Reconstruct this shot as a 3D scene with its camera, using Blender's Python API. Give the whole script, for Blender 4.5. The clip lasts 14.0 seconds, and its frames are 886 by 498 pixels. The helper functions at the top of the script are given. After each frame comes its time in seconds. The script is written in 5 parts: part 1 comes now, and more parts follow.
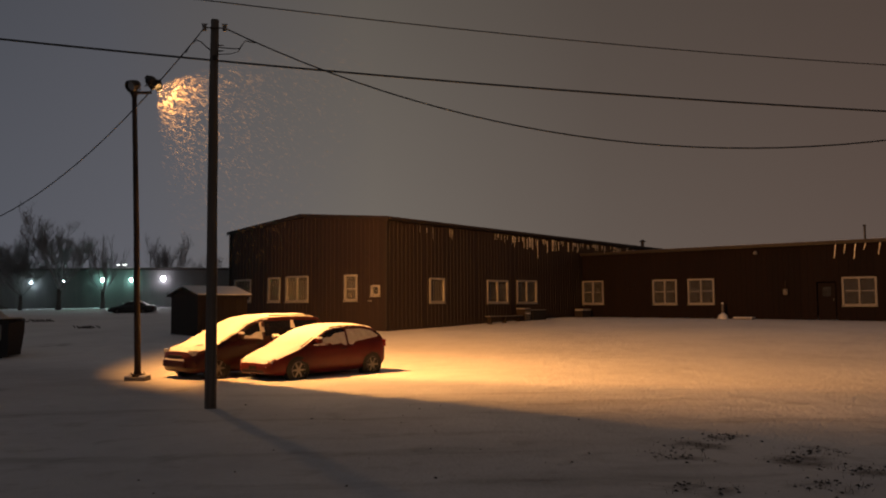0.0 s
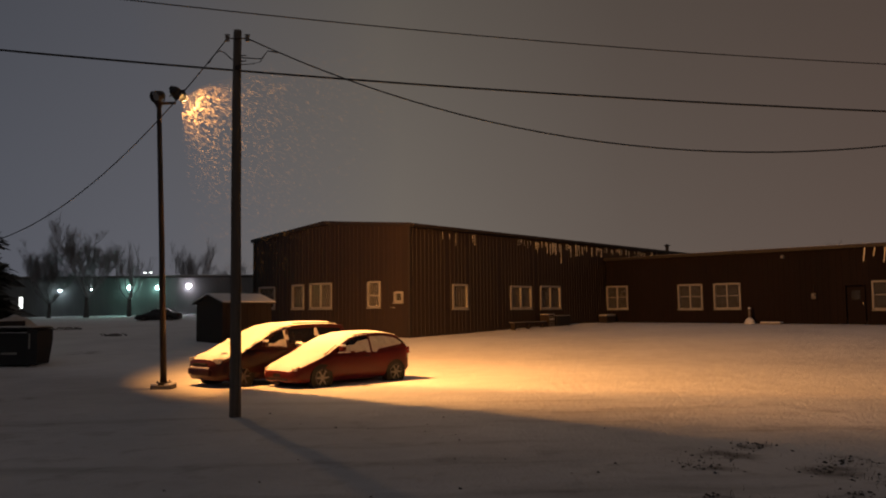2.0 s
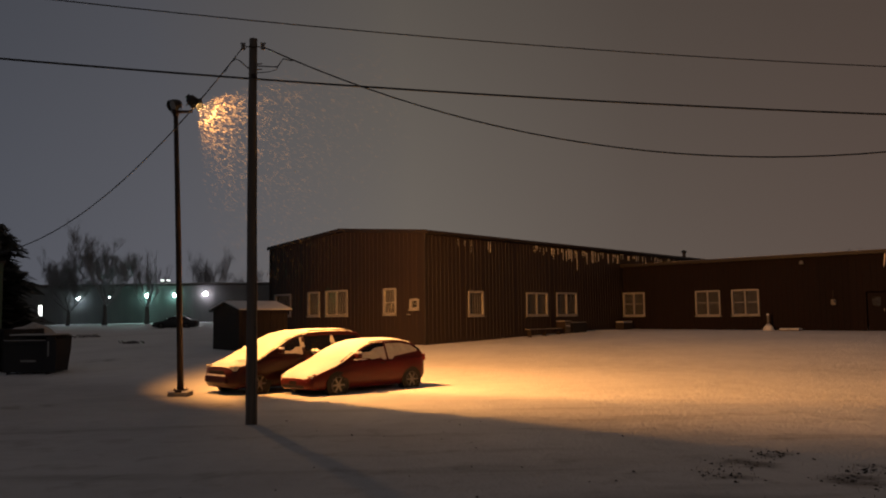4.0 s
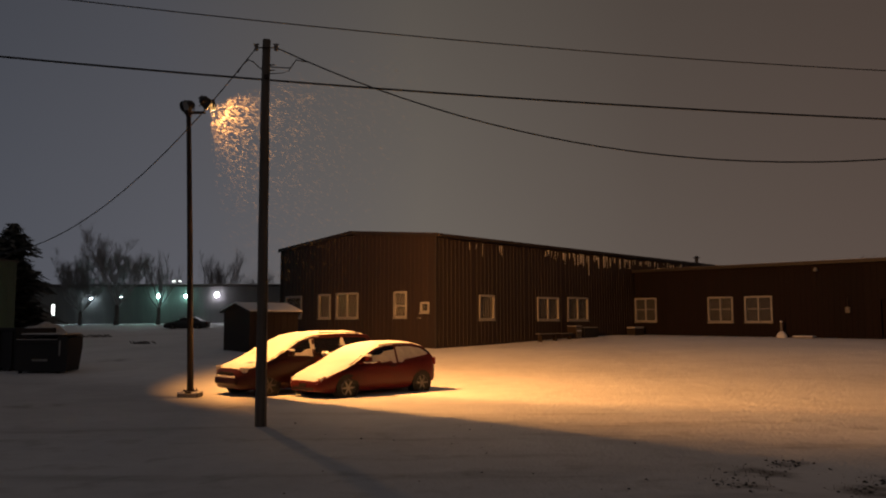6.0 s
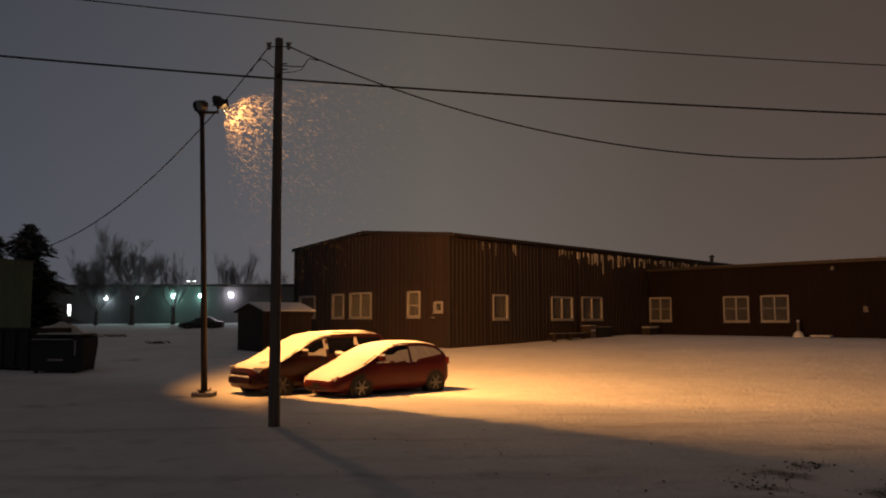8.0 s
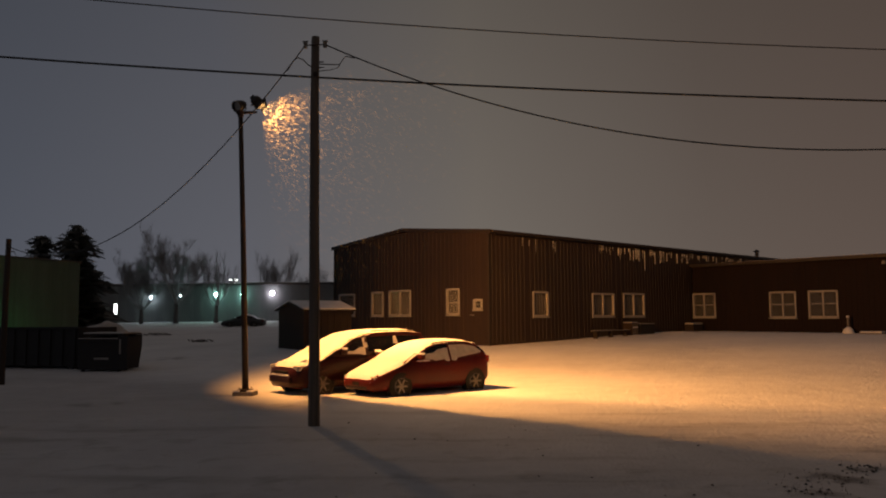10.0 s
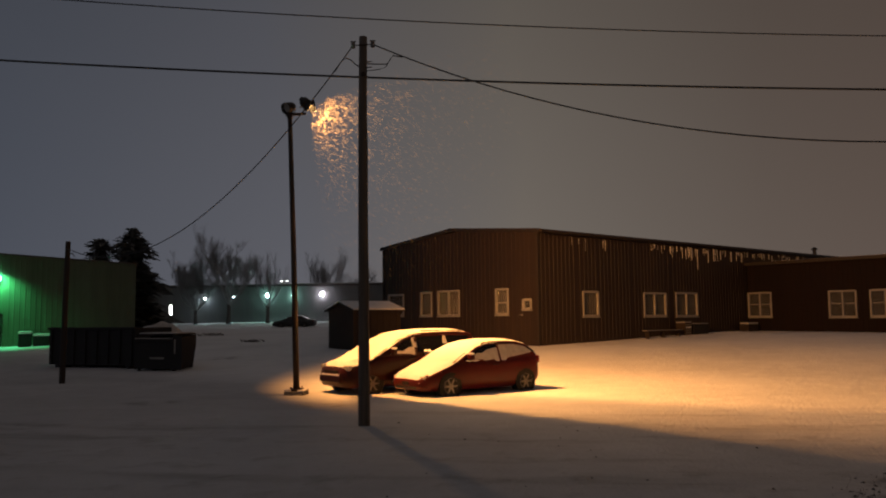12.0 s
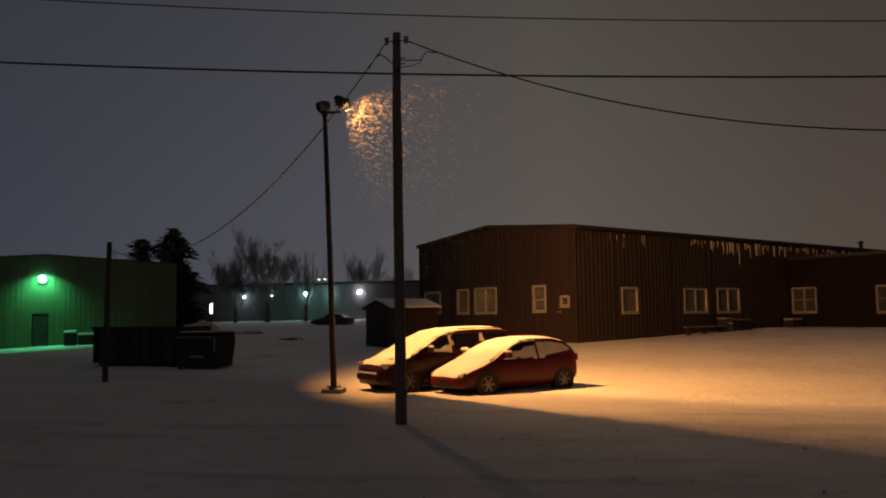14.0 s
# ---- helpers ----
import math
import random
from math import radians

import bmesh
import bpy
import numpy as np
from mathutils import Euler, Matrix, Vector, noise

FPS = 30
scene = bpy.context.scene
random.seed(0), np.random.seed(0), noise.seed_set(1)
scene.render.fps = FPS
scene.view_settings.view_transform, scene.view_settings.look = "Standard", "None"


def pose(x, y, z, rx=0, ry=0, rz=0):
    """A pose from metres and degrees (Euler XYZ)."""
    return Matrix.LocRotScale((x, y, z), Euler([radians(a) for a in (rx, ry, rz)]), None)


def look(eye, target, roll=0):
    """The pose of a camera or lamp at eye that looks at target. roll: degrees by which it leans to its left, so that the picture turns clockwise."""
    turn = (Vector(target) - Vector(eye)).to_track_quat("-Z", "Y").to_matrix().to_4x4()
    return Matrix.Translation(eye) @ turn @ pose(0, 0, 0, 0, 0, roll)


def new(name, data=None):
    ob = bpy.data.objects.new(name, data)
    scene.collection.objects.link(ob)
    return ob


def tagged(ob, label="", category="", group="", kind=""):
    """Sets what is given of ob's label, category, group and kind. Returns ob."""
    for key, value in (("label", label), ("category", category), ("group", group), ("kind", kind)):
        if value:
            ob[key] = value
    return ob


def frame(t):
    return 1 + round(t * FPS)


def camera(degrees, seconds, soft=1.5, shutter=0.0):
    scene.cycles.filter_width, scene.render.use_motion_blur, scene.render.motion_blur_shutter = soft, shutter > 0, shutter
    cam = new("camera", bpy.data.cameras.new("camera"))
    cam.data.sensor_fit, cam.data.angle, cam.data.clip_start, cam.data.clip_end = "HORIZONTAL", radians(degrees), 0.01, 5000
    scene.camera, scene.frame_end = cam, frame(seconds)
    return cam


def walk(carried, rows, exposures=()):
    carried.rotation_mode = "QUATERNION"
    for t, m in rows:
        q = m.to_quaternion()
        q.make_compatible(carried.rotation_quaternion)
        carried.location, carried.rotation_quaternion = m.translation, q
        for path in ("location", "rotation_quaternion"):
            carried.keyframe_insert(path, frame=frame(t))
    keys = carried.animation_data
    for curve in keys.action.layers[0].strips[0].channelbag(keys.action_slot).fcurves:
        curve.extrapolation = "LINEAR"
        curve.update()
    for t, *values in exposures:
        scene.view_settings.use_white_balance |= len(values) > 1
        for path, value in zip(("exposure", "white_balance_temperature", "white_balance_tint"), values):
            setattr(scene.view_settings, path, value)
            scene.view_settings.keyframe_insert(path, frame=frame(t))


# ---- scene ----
cam = camera(58.09, 14.0, soft=2.0)
PATH = [
    (0, (0.027, -0.244, 1.962), (0.157, 1.747, 2.099), -0.3),
    (0.5, (0.049, -0.264, 1.964), (0.165, 1.728, 2.104), -0.4),
    (1, (0.028, -0.234, 1.967), (0.131, 1.759, 2.111), -0.5),
    (1.5, (0.036, -0.226, 1.984), (0.123, 1.767, 2.131), -0.5),
    (2, (0.028, -0.198, 2.006), (0.101, 1.795, 2.157), -0.6),
    (2.5, (0.016, -0.179, 2.028), (0.075, 1.814, 2.182), -0.7),
    (3, (0.041, -0.186, 2.0), (0.087, 1.807, 2.16), -0.9),
    (5.5, (0.001, -0.074, 2.017), (0.015, 1.918, 2.193), -0.2),
    (6, (0.014, -0.057, 2.004), (0.021, 1.935, 2.182), -0.1),
    (6.5, (0.008, -0.042, 2.008), (0.008, 1.95, 2.186), -0.1),
    (7, (0.01, -0.023, 2.01), (0.003, 1.969, 2.188), -0.1),
    (7.5, (0.009, 0.008, 1.998), (-0.005, 2.0, 2.176), -0.1),
    (10, (0.006, 0.23, 2.035), (-0.118, 2.219, 2.205), -0.4),
    (10.5, (-0.004, 0.271, 2.026), (-0.159, 2.258, 2.195), -0.4),
    (11, (-0.004, 0.298, 2.025), (-0.19, 2.282, 2.194), -0.4),
    (11.5, (-0.008, 0.304, 2.02), (-0.224, 2.285, 2.191), -0.5),
    (12, (-0.02, 0.333, 2.016), (-0.264, 2.311, 2.188), -0.5),
    (12.5, (-0.017, 0.365, 2.005), (-0.286, 2.339, 2.18), -0.5),
    (13, (-0.019, 0.434, 2.04), (-0.313, 2.405, 2.213), -0.4),
    (13.5, (-0.018, 0.488, 2.045), (-0.333, 2.455, 2.217), -0.5),
    (14, (-0.025, 0.486, 2.028), (-0.36, 2.45, 2.194), -0.8),
]
walk(cam, [(t, look(eye, target, roll)) for t, eye, target, roll in PATH], [(0.0, 0.03), (3.0, 0.0), (5.5, -0.1), (7.5, -0.1), (10.0, 0.03), (11.0, 0.03), (12.5, -0.1), (14.0, -0.5)])

# ---- night sky: low overcast, bluish to one side and warmed by town glow to the other ----
world = bpy.data.worlds.new("night_sky")
scene.world = world
world.use_nodes = True
wn, wl = world.node_tree.nodes, world.node_tree.links
wn.clear()
w_out = wn.new("ShaderNodeOutputWorld")
w_bg = wn.new("ShaderNodeBackground")
w_co = wn.new("ShaderNodeTexCoord")
w_sep = wn.new("ShaderNodeSeparateXYZ")
w_ramp = wn.new("ShaderNodeValToRGB")
w_map = wn.new("ShaderNodeMapRange")
w_noise = wn.new("ShaderNodeTexNoise")
w_add = wn.new("ShaderNodeMath")
w_add.operation = "MULTIPLY_ADD"
w_noise.inputs["Scale"].default_value = 2.2
w_noise.inputs["Detail"].default_value = 3.0
w_map.inputs["From Min"].default_value, w_map.inputs["From Max"].default_value = -0.62, 0.62
wl.new(w_co.outputs["Generated"], w_sep.inputs[0])
wl.new(w_co.outputs["Generated"], w_noise.inputs["Vector"])
wl.new(w_noise.outputs["Fac"], w_add.inputs[0])
w_add.inputs[1].default_value = 0.12
wl.new(w_sep.outputs["X"], w_add.inputs[2])
wl.new(w_add.outputs[0], w_map.inputs["Value"])
wl.new(w_map.outputs[0], w_ramp.inputs[0])
stops = [(0.0, (0.046, 0.053, 0.070)), (0.30, (0.080, 0.081, 0.094)), (0.52, (0.117, 0.101, 0.087)), (0.75, (0.088, 0.069, 0.058)), (1.0, (0.078, 0.055, 0.045))]
el = w_ramp.color_ramp.elements
for k, (at, col) in enumerate(stops):
    e = el[k] if k < 2 else el.new(at)
    e.position, e.color = at, (*col, 1)
wl.new(w_ramp.outputs[0], w_bg.inputs["Color"])
w_lift = wn.new("ShaderNodeMapRange")
w_lift.inputs["From Min"].default_value, w_lift.inputs["From Max"].default_value = 0.0, 0.4
w_lift.inputs["To Min"].default_value, w_lift.inputs["To Max"].default_value = 1.42, 0.88
wl.new(w_sep.outputs["Z"], w_lift.inputs["Value"])
wl.new(w_lift.outputs[0], w_bg.inputs["Strength"])
wl.new(w_bg.outputs[0], w_out.inputs[0])


def lamp(name, kind, energy, color, m, **more):
    data = bpy.data.lights.new(name, kind)
    data.energy, data.color = energy, color
    ob = new(name, data)
    ob.matrix_world = m
    return ob


# the lit floodlight head on the post: a bright core thrown over the yard, a wider flood trimmed by an added plate, and
# stray light round that plate
FLOOD = Vector((-6.335, 21.455, 7.905))
CUTOFF_N = Vector((0.707, 0.707, 0))
SODIUM = (1.0, 0.405, 0.095)
core = lamp("flood_core", "SPOT", 8000, SODIUM, look(FLOOD + CUTOFF_N * 0.05, FLOOD + CUTOFF_N * 0.05 + Vector((0.764, 0.619, -0.211))))
core.data.spot_size, core.data.spot_blend, core.data.shadow_soft_size = radians(116), 0.3, 0.04
flood = lamp("flood_light", "SPOT", 7800, SODIUM, look(FLOOD, FLOOD + Vector((0.70, 0.404, -0.588))))
flood.data.spot_size, flood.data.spot_blend, flood.data.shadow_soft_size = radians(127), 0.55, 0.006
stray_at = FLOOD + CUTOFF_N * 0.06 + Vector((0, 0, -0.27))
stray = lamp("flood_stray", "SPOT", 1250, (1.0, 0.55, 0.24), look(stray_at, stray_at + Vector((0.95, -0.22, -0.36))))
stray.data.spot_size, stray.data.spot_blend, stray.data.shadow_soft_size = radians(120), 1.0, 0.11

# ---- materials ----
def shader(name):
    m = bpy.data.materials.new(name)
    m.use_nodes = True
    nt = m.node_tree
    return m, nt, nt.nodes["Principled BSDF"]


def surface(name, dark, light, rough=0.7, metal=0.0, scale=3.0, bump=0.15, fine=40.0, spread=0.06, stretch=(1, 1, 1), spec=0.5):
    """A worn surface: two colours mixed by noise at two scales, uneven roughness, fine relief, a little change from object to object."""
    m, nt, b = shader(name)
    n, l = nt.nodes, nt.links
    co, mp = n.new("ShaderNodeTexCoord"), n.new("ShaderNodeMapping")
    mp.inputs["Scale"].default_value = stretch
    l.new(co.outputs["Object"], mp.inputs[0])
    big, small = n.new("ShaderNodeTexNoise"), n.new("ShaderNodeTexNoise")
    big.inputs["Scale"].default_value, big.inputs["Detail"].default_value = scale, 5
    small.inputs["Scale"].default_value, small.inputs["Detail"].default_value = fine, 4
    for k in (big, small):
        l.new(mp.outputs[0], k.inputs["Vector"])
    mix = n.new("ShaderNodeMath")
    mix.operation = "MULTIPLY_ADD"
    mix.inputs[1].default_value = 0.45
    half = n.new("ShaderNodeMath")
    half.operation = "MULTIPLY_ADD"
    half.inputs[1].default_value, half.inputs[2].default_value = 0.9, -0.18
    l.new(big.outputs["Fac"], half.inputs[0])
    l.new(small.outputs["Fac"], mix.inputs[0])
    l.new(half.outputs[0], mix.inputs[2])
    info, vary = n.new("ShaderNodeObjectInfo"), n.new("ShaderNodeMath")
    vary.operation = "MULTIPLY_ADD"
    vary.inputs[1].default_value = spread * 4
    l.new(info.outputs["Random"], vary.inputs[0])
    l.new(mix.outputs[0], vary.inputs[2])
    ramp = n.new("ShaderNodeValToRGB")
    ramp.color_ramp.elements[0].position, ramp.color_ramp.elements[0].color = 0.25, (*dark, 1)
    ramp.color_ramp.elements[1].position, ramp.color_ramp.elements[1].color = 0.85, (*light, 1)
    l.new(vary.outputs[0], ramp.inputs[0])
    l.new(ramp.outputs[0], b.inputs["Base Color"])
    rr = n.new("ShaderNodeMapRange")
    sway = min(0.12, rough * 0.25)
    rr.inputs["To Min"].default_value, rr.inputs["To Max"].default_value = rough - sway, min(1, rough + sway)
    l.new(big.outputs["Fac"], rr.inputs["Value"])
    l.new(rr.outputs[0], b.inputs["Roughness"])
    b.inputs["Metallic"].default_value = metal
    b.inputs["Specular IOR Level"].default_value = spec
    bp = n.new("ShaderNodeBump")
    bp.inputs["Strength"].default_value, bp.inputs["Distance"].default_value = bump, 0.02
    l.new(small.outputs["Fac"], bp.inputs["Height"])
    l.new(bp.outputs[0], b.inputs["Normal"])
    return m


def glowing(name, color, strength):
    m, nt, b = shader(name)
    b.inputs["Base Color"].default_value = (0.8, 0.8, 0.8, 1)
    b.inputs["Emission Color"].default_value = (*color, 1)
    b.inputs["Emission Strength"].default_value = strength
    return m


def clear_glass(name, tint=(0.02, 0.02, 0.022), rough=0.06, spec=0.5, clear=0.35):
    m, nt, b = shader(name)
    b.inputs["Base Color"].default_value = (*tint, 1)
    b.inputs["Roughness"].default_value = rough
    b.inputs["IOR"].default_value = 1.5
    b.inputs["Specular IOR Level"].default_value = spec
    b.inputs["Transmission Weight"].default_value = clear
    return m


SNOW = surface("snow", (0.66, 0.67, 0.69), (0.84, 0.84, 0.85), rough=0.85, scale=1.2, bump=0.25, fine=18, spread=0.0, spec=0.25)
RED_SIDING = surface("dark_red_siding", (0.0125, 0.0068, 0.0043), (0.027, 0.0148, 0.0092), rough=0.62, scale=0.9, bump=0.12, fine=14, stretch=(3, 3, 0.4))
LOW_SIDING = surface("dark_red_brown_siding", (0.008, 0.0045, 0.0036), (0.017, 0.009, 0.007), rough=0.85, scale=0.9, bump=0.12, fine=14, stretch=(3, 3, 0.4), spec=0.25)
DARK_TRIM = surface("dark_trim", (0.012, 0.0085, 0.0065), (0.028, 0.019, 0.0145), rough=0.6)
WHITE_TRIM = surface("white_painted_trim", (0.21, 0.20, 0.186), (0.34, 0.327, 0.306), rough=0.55, scale=4)
# thin snow, a greyer copy with shade painted into its colour
THIN_SHADED_SNOW = surface("thin_shaded_snow", (0.30, 0.285, 0.275), (0.50, 0.485, 0.47), rough=0.7, scale=6, bump=0.3)
FROST_GLINT = surface("frost_glint", (0.34, 0.34, 0.34), (0.70, 0.69, 0.67), rough=0.3, scale=5, spec=0.5)
ROOF_METAL = surface("roof_metal", (0.05, 0.035, 0.03), (0.10, 0.075, 0.06), rough=0.5, scale=2)
GLASS = clear_glass("window_glass", (0.75, 0.76, 0.76), rough=0.05, spec=0.3, clear=0.95)
GLASS.node_tree.nodes["Principled BSDF"].inputs["IOR"].default_value = 1.15
CURTAIN = surface("curtain", (0.016, 0.013, 0.011), (0.042, 0.034, 0.028), rough=0.9, stretch=(9, 9, 0.3), scale=2)
POLE_WOOD = surface("weathered_pole_wood", (0.045, 0.036, 0.028), (0.13, 0.105, 0.085), rough=0.85, scale=2.5, bump=0.5, fine=22, stretch=(7, 7, 0.35))
RUST_STEEL = surface("rusted_steel", (0.016, 0.011, 0.009), (0.045, 0.028, 0.021), rough=0.7, metal=0.2, scale=4)
BLACK_METAL = surface("black_metal", (0.012, 0.012, 0.013), (0.035, 0.033, 0.032), rough=0.5, metal=0.2)
CONCRETE = surface("concrete", (0.11, 0.095, 0.085), (0.22, 0.20, 0.18), rough=0.9, scale=3, bump=0.4)
CABLE = surface("cable", (0.008, 0.008, 0.008), (0.02, 0.02, 0.02), rough=0.6)
# pale streaks: lamp glints painted on the warehouse ribs, real frost on the wing
PORCELAIN = surface("porcelain", (0.10, 0.09, 0.08), (0.22, 0.2, 0.18), rough=0.25)
BARK = surface("bark", (0.05, 0.046, 0.045), (0.12, 0.112, 0.108), rough=0.9, scale=5, bump=0.5)
# crown colour greyed to paint in the haze of falling snow
HAZE_BARK = surface("haze_grey_bark", (0.10, 0.098, 0.10), (0.30, 0.298, 0.305), rough=0.9, scale=4, bump=0.4)
NEEDLES = surface("needles", (0.05, 0.056, 0.052), (0.17, 0.178, 0.172), rough=0.8, scale=1.5)
RED_PAINT = surface("red_car_paint", (0.050, 0.0035, 0.003), (0.085, 0.006, 0.0045), rough=0.40, scale=1.5, bump=0.02, spread=0, spec=0.25)
MAROON_PAINT = surface("maroon_car_paint", (0.020, 0.0035, 0.0035), (0.038, 0.006, 0.005), rough=0.40, scale=1.5, bump=0.02, spread=0, spec=0.25)
DARK_PAINT = surface("dark_car_paint", (0.012, 0.012, 0.014), (0.03, 0.03, 0.033), rough=0.35, bump=0.02)
CAR_GLASS = clear_glass("car_glass", (0.012, 0.010, 0.009), 0.04)
RUBBER = surface("tyre_rubber", (0.007, 0.007, 0.007), (0.018, 0.0175, 0.017), rough=0.9)
ALLOY = surface("alloy_rim", (0.10, 0.095, 0.09), (0.22, 0.21, 0.20), rough=0.35, metal=0.7, scale=6)
LENS = surface("headlight_lens", (0.30, 0.29, 0.27), (0.5, 0.48, 0.45), rough=0.15, scale=4)
TAIL_LENS = surface("tail_light_lens", (0.15, 0.01, 0.008), (0.25, 0.02, 0.012), rough=0.2)
PLASTIC = surface("dark_plastic", (0.008, 0.0075, 0.007), (0.02, 0.019, 0.018), rough=0.7, spec=0.25)
DUMPSTER_PAINT = surface("dumpster_paint", (0.006, 0.006, 0.007), (0.016, 0.015, 0.016), rough=0.75, scale=2)
PALE_STRIP = surface("pale_label", (0.14, 0.135, 0.13), (0.24, 0.235, 0.225), rough=0.7)
PALE_SIDING = surface("pale_siding", (0.055, 0.070, 0.042), (0.10, 0.12, 0.075), rough=0.5, scale=0.8, stretch=(3, 3, 0.4), fine=12)
FAR_SIDING = surface("far_siding", (0.07, 0.07, 0.07), (0.13, 0.13, 0.125), rough=0.7, scale=0.6, stretch=(2, 2, 0.4))
BROWN_BOARD = surface("brown_boards", (0.015, 0.010, 0.008), (0.032, 0.021, 0.016), rough=0.8, stretch=(5, 5, 0.5))
DRY_GRASS = surface("dry_grass", (0.03, 0.024, 0.016), (0.085, 0.068, 0.045), rough=0.95)
STONE = surface("stone", (0.03, 0.028, 0.026), (0.09, 0.085, 0.08), rough=0.9, bump=0.5)
WHITE_GLOW = glowing("cool_white_lamp", (0.72, 0.93, 1.0), 60)
WARM_GLOW = glowing("sodium_lamp", (1.0, 0.55, 0.18), 30)
GREEN_GLOW = glowing("green_lamp", (0.25, 1.0, 0.55), 14)
DOOR_GLOW = glowing("lit_door_glass", (0.95, 1.0, 0.95), 3.5)


def ground_material():
    """Trodden snow over gravel: pale with wheel tracks worn through, and dark bare patches with their own outlines."""
    m, nt, b = shader("snowy_ground")
    n, l = nt.nodes, nt.links
    geo, sep = n.new("ShaderNodeNewGeometry"), n.new("ShaderNodeSeparateXYZ")
    l.new(geo.outputs["Position"], sep.inputs[0])

    def noise_at(scale, detail=5, stretch=(1, 1, 1), rough=0.55):
        mp, k = n.new("ShaderNodeMapping"), n.new("ShaderNodeTexNoise")
        mp.inputs["Scale"].default_value = stretch
        k.inputs["Scale"].default_value, k.inputs["Detail"].default_value, k.inputs["Roughness"].default_value = scale, detail, rough
        l.new(geo.outputs["Position"], mp.inputs[0])
        l.new(mp.outputs[0], k.inputs["Vector"])
        return k.outputs["Fac"]

    def math_node(op, a, c, clamp=False):
        k = n.new("ShaderNodeMath")
        k.operation, k.use_clamp = op, clamp
        for i, v in enumerate((a, c)):
            if isinstance(v, (int, float)):
                k.inputs[i].default_value = v
            else:
                l.new(v, k.inputs[i])
        return k.outputs[0]

    def band(v, lo, hi):
        k = n.new("ShaderNodeMapRange")
        k.interpolation_type = "SMOOTHSTEP"
        k.inputs["From Min"].default_value, k.inputs["From Max"].default_value = lo, hi
        l.new(v, k.inputs["Value"])
        return k.outputs[0]

    big, mid, grain = noise_at(0.22, 4), noise_at(1.3, 6, rough=0.65), noise_at(14, 4)
    # wheel tracks run along x, drifting; worn mostly in the near yard
    track = noise_at(0.9, 5, (0.16, 1.0, 1.0), 0.6)
    near = math_node("SUBTRACT", 1.0, band(sep.outputs["Y"], 13.0, 22.0), True)
    wear = math_node("MULTIPLY", band(track, 0.50, 0.74), near)
    # bare patches of gravel and grass
    bare = None
    for x, y, r in BARE:
        dx, dy = math_node("SUBTRACT", sep.outputs["X"], x), math_node("SUBTRACT", sep.outputs["Y"], y)
        d = math_node("SQRT", math_node("ADD", math_node("MULTIPLY", dx, dx), math_node("MULTIPLY", dy, dy)), 0)
        k = math_node("SUBTRACT", 1.0, band(math_node("DIVIDE", d, r), 0.2, 1.1), True)
        bare = k if bare is None else math_node("MAXIMUM", bare, k)
    bare = math_node("MULTIPLY", bare, band(mid, 0.42, 0.60))
    dirt = math_node("MAXIMUM", math_node("MULTIPLY", wear, 0.4), math_node("MULTIPLY", bare, 0.6))
    dirt = math_node("ADD", dirt, math_node("MULTIPLY", math_node("MULTIPLY", band(mid, 0.50, 0.70), near), 0.3), True)
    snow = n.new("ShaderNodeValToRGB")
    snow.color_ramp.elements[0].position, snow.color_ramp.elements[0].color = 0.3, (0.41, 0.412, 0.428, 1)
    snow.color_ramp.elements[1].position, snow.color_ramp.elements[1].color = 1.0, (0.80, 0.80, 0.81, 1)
    # fresh yard, driven grey road; step on the lamp's cut-off paints its pool paler
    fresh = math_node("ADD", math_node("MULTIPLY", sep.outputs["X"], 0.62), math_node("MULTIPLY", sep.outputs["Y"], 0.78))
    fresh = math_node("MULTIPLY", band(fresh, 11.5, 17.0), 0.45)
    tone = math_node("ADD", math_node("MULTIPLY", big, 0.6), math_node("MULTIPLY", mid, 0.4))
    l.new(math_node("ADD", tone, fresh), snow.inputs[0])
    mix = n.new("ShaderNodeMix")
    mix.data_type = "RGBA"
    l.new(dirt, mix.inputs["Factor"])
    l.new(snow.outputs[0], mix.inputs["A"])
    mix.inputs["B"].default_value = (0.10, 0.088, 0.078, 1)
    l.new(mix.outputs["Result"], b.inputs["Base Color"])
    b.inputs["Roughness"].default_value = 0.85
    b.inputs["Specular IOR Level"].default_value = 0.2
    bp = n.new("ShaderNodeBump")
    bp.inputs["Strength"].default_value, bp.inputs["Distance"].default_value = 0.8, 0.12
    l.new(math_node("ADD", mid, math_node("MULTIPLY", grain, 0.35)), bp.inputs["Height"])
    l.new(bp.outputs[0], b.inputs["Normal"])
    return m


# ---- building helpers ----
def part(name, bm, material, parent=None, label="", m=None, smooth=False):
    """Links a bmesh as one mesh object, under a thing or a part where one is given."""
    me = bpy.data.meshes.new(name)
    bmesh.ops.recalc_face_normals(bm, faces=bm.faces)
    bm.to_mesh(me)
    bm.free()
    return piece(name, me, material, parent, label, m, smooth)


def piece(name, me, material=None, parent=None, label="", m=None, smooth=False):
    if material is not None and not me.materials:
        me.materials.append(material)
    if smooth:
        me.shade_smooth()
    ob = new(name, me)
    if m is not None:
        ob.matrix_basis = m
    if parent is not None:
        ob.parent = parent
    if label:
        tagged(ob, label)
    return ob


def thing(name, label, category, m=None, group="", kind=""):
    ob = new(name)
    ob.empty_display_size = 0.2
    if m is not None:
        ob.matrix_basis = m
    return tagged(ob, label, category, group, kind)


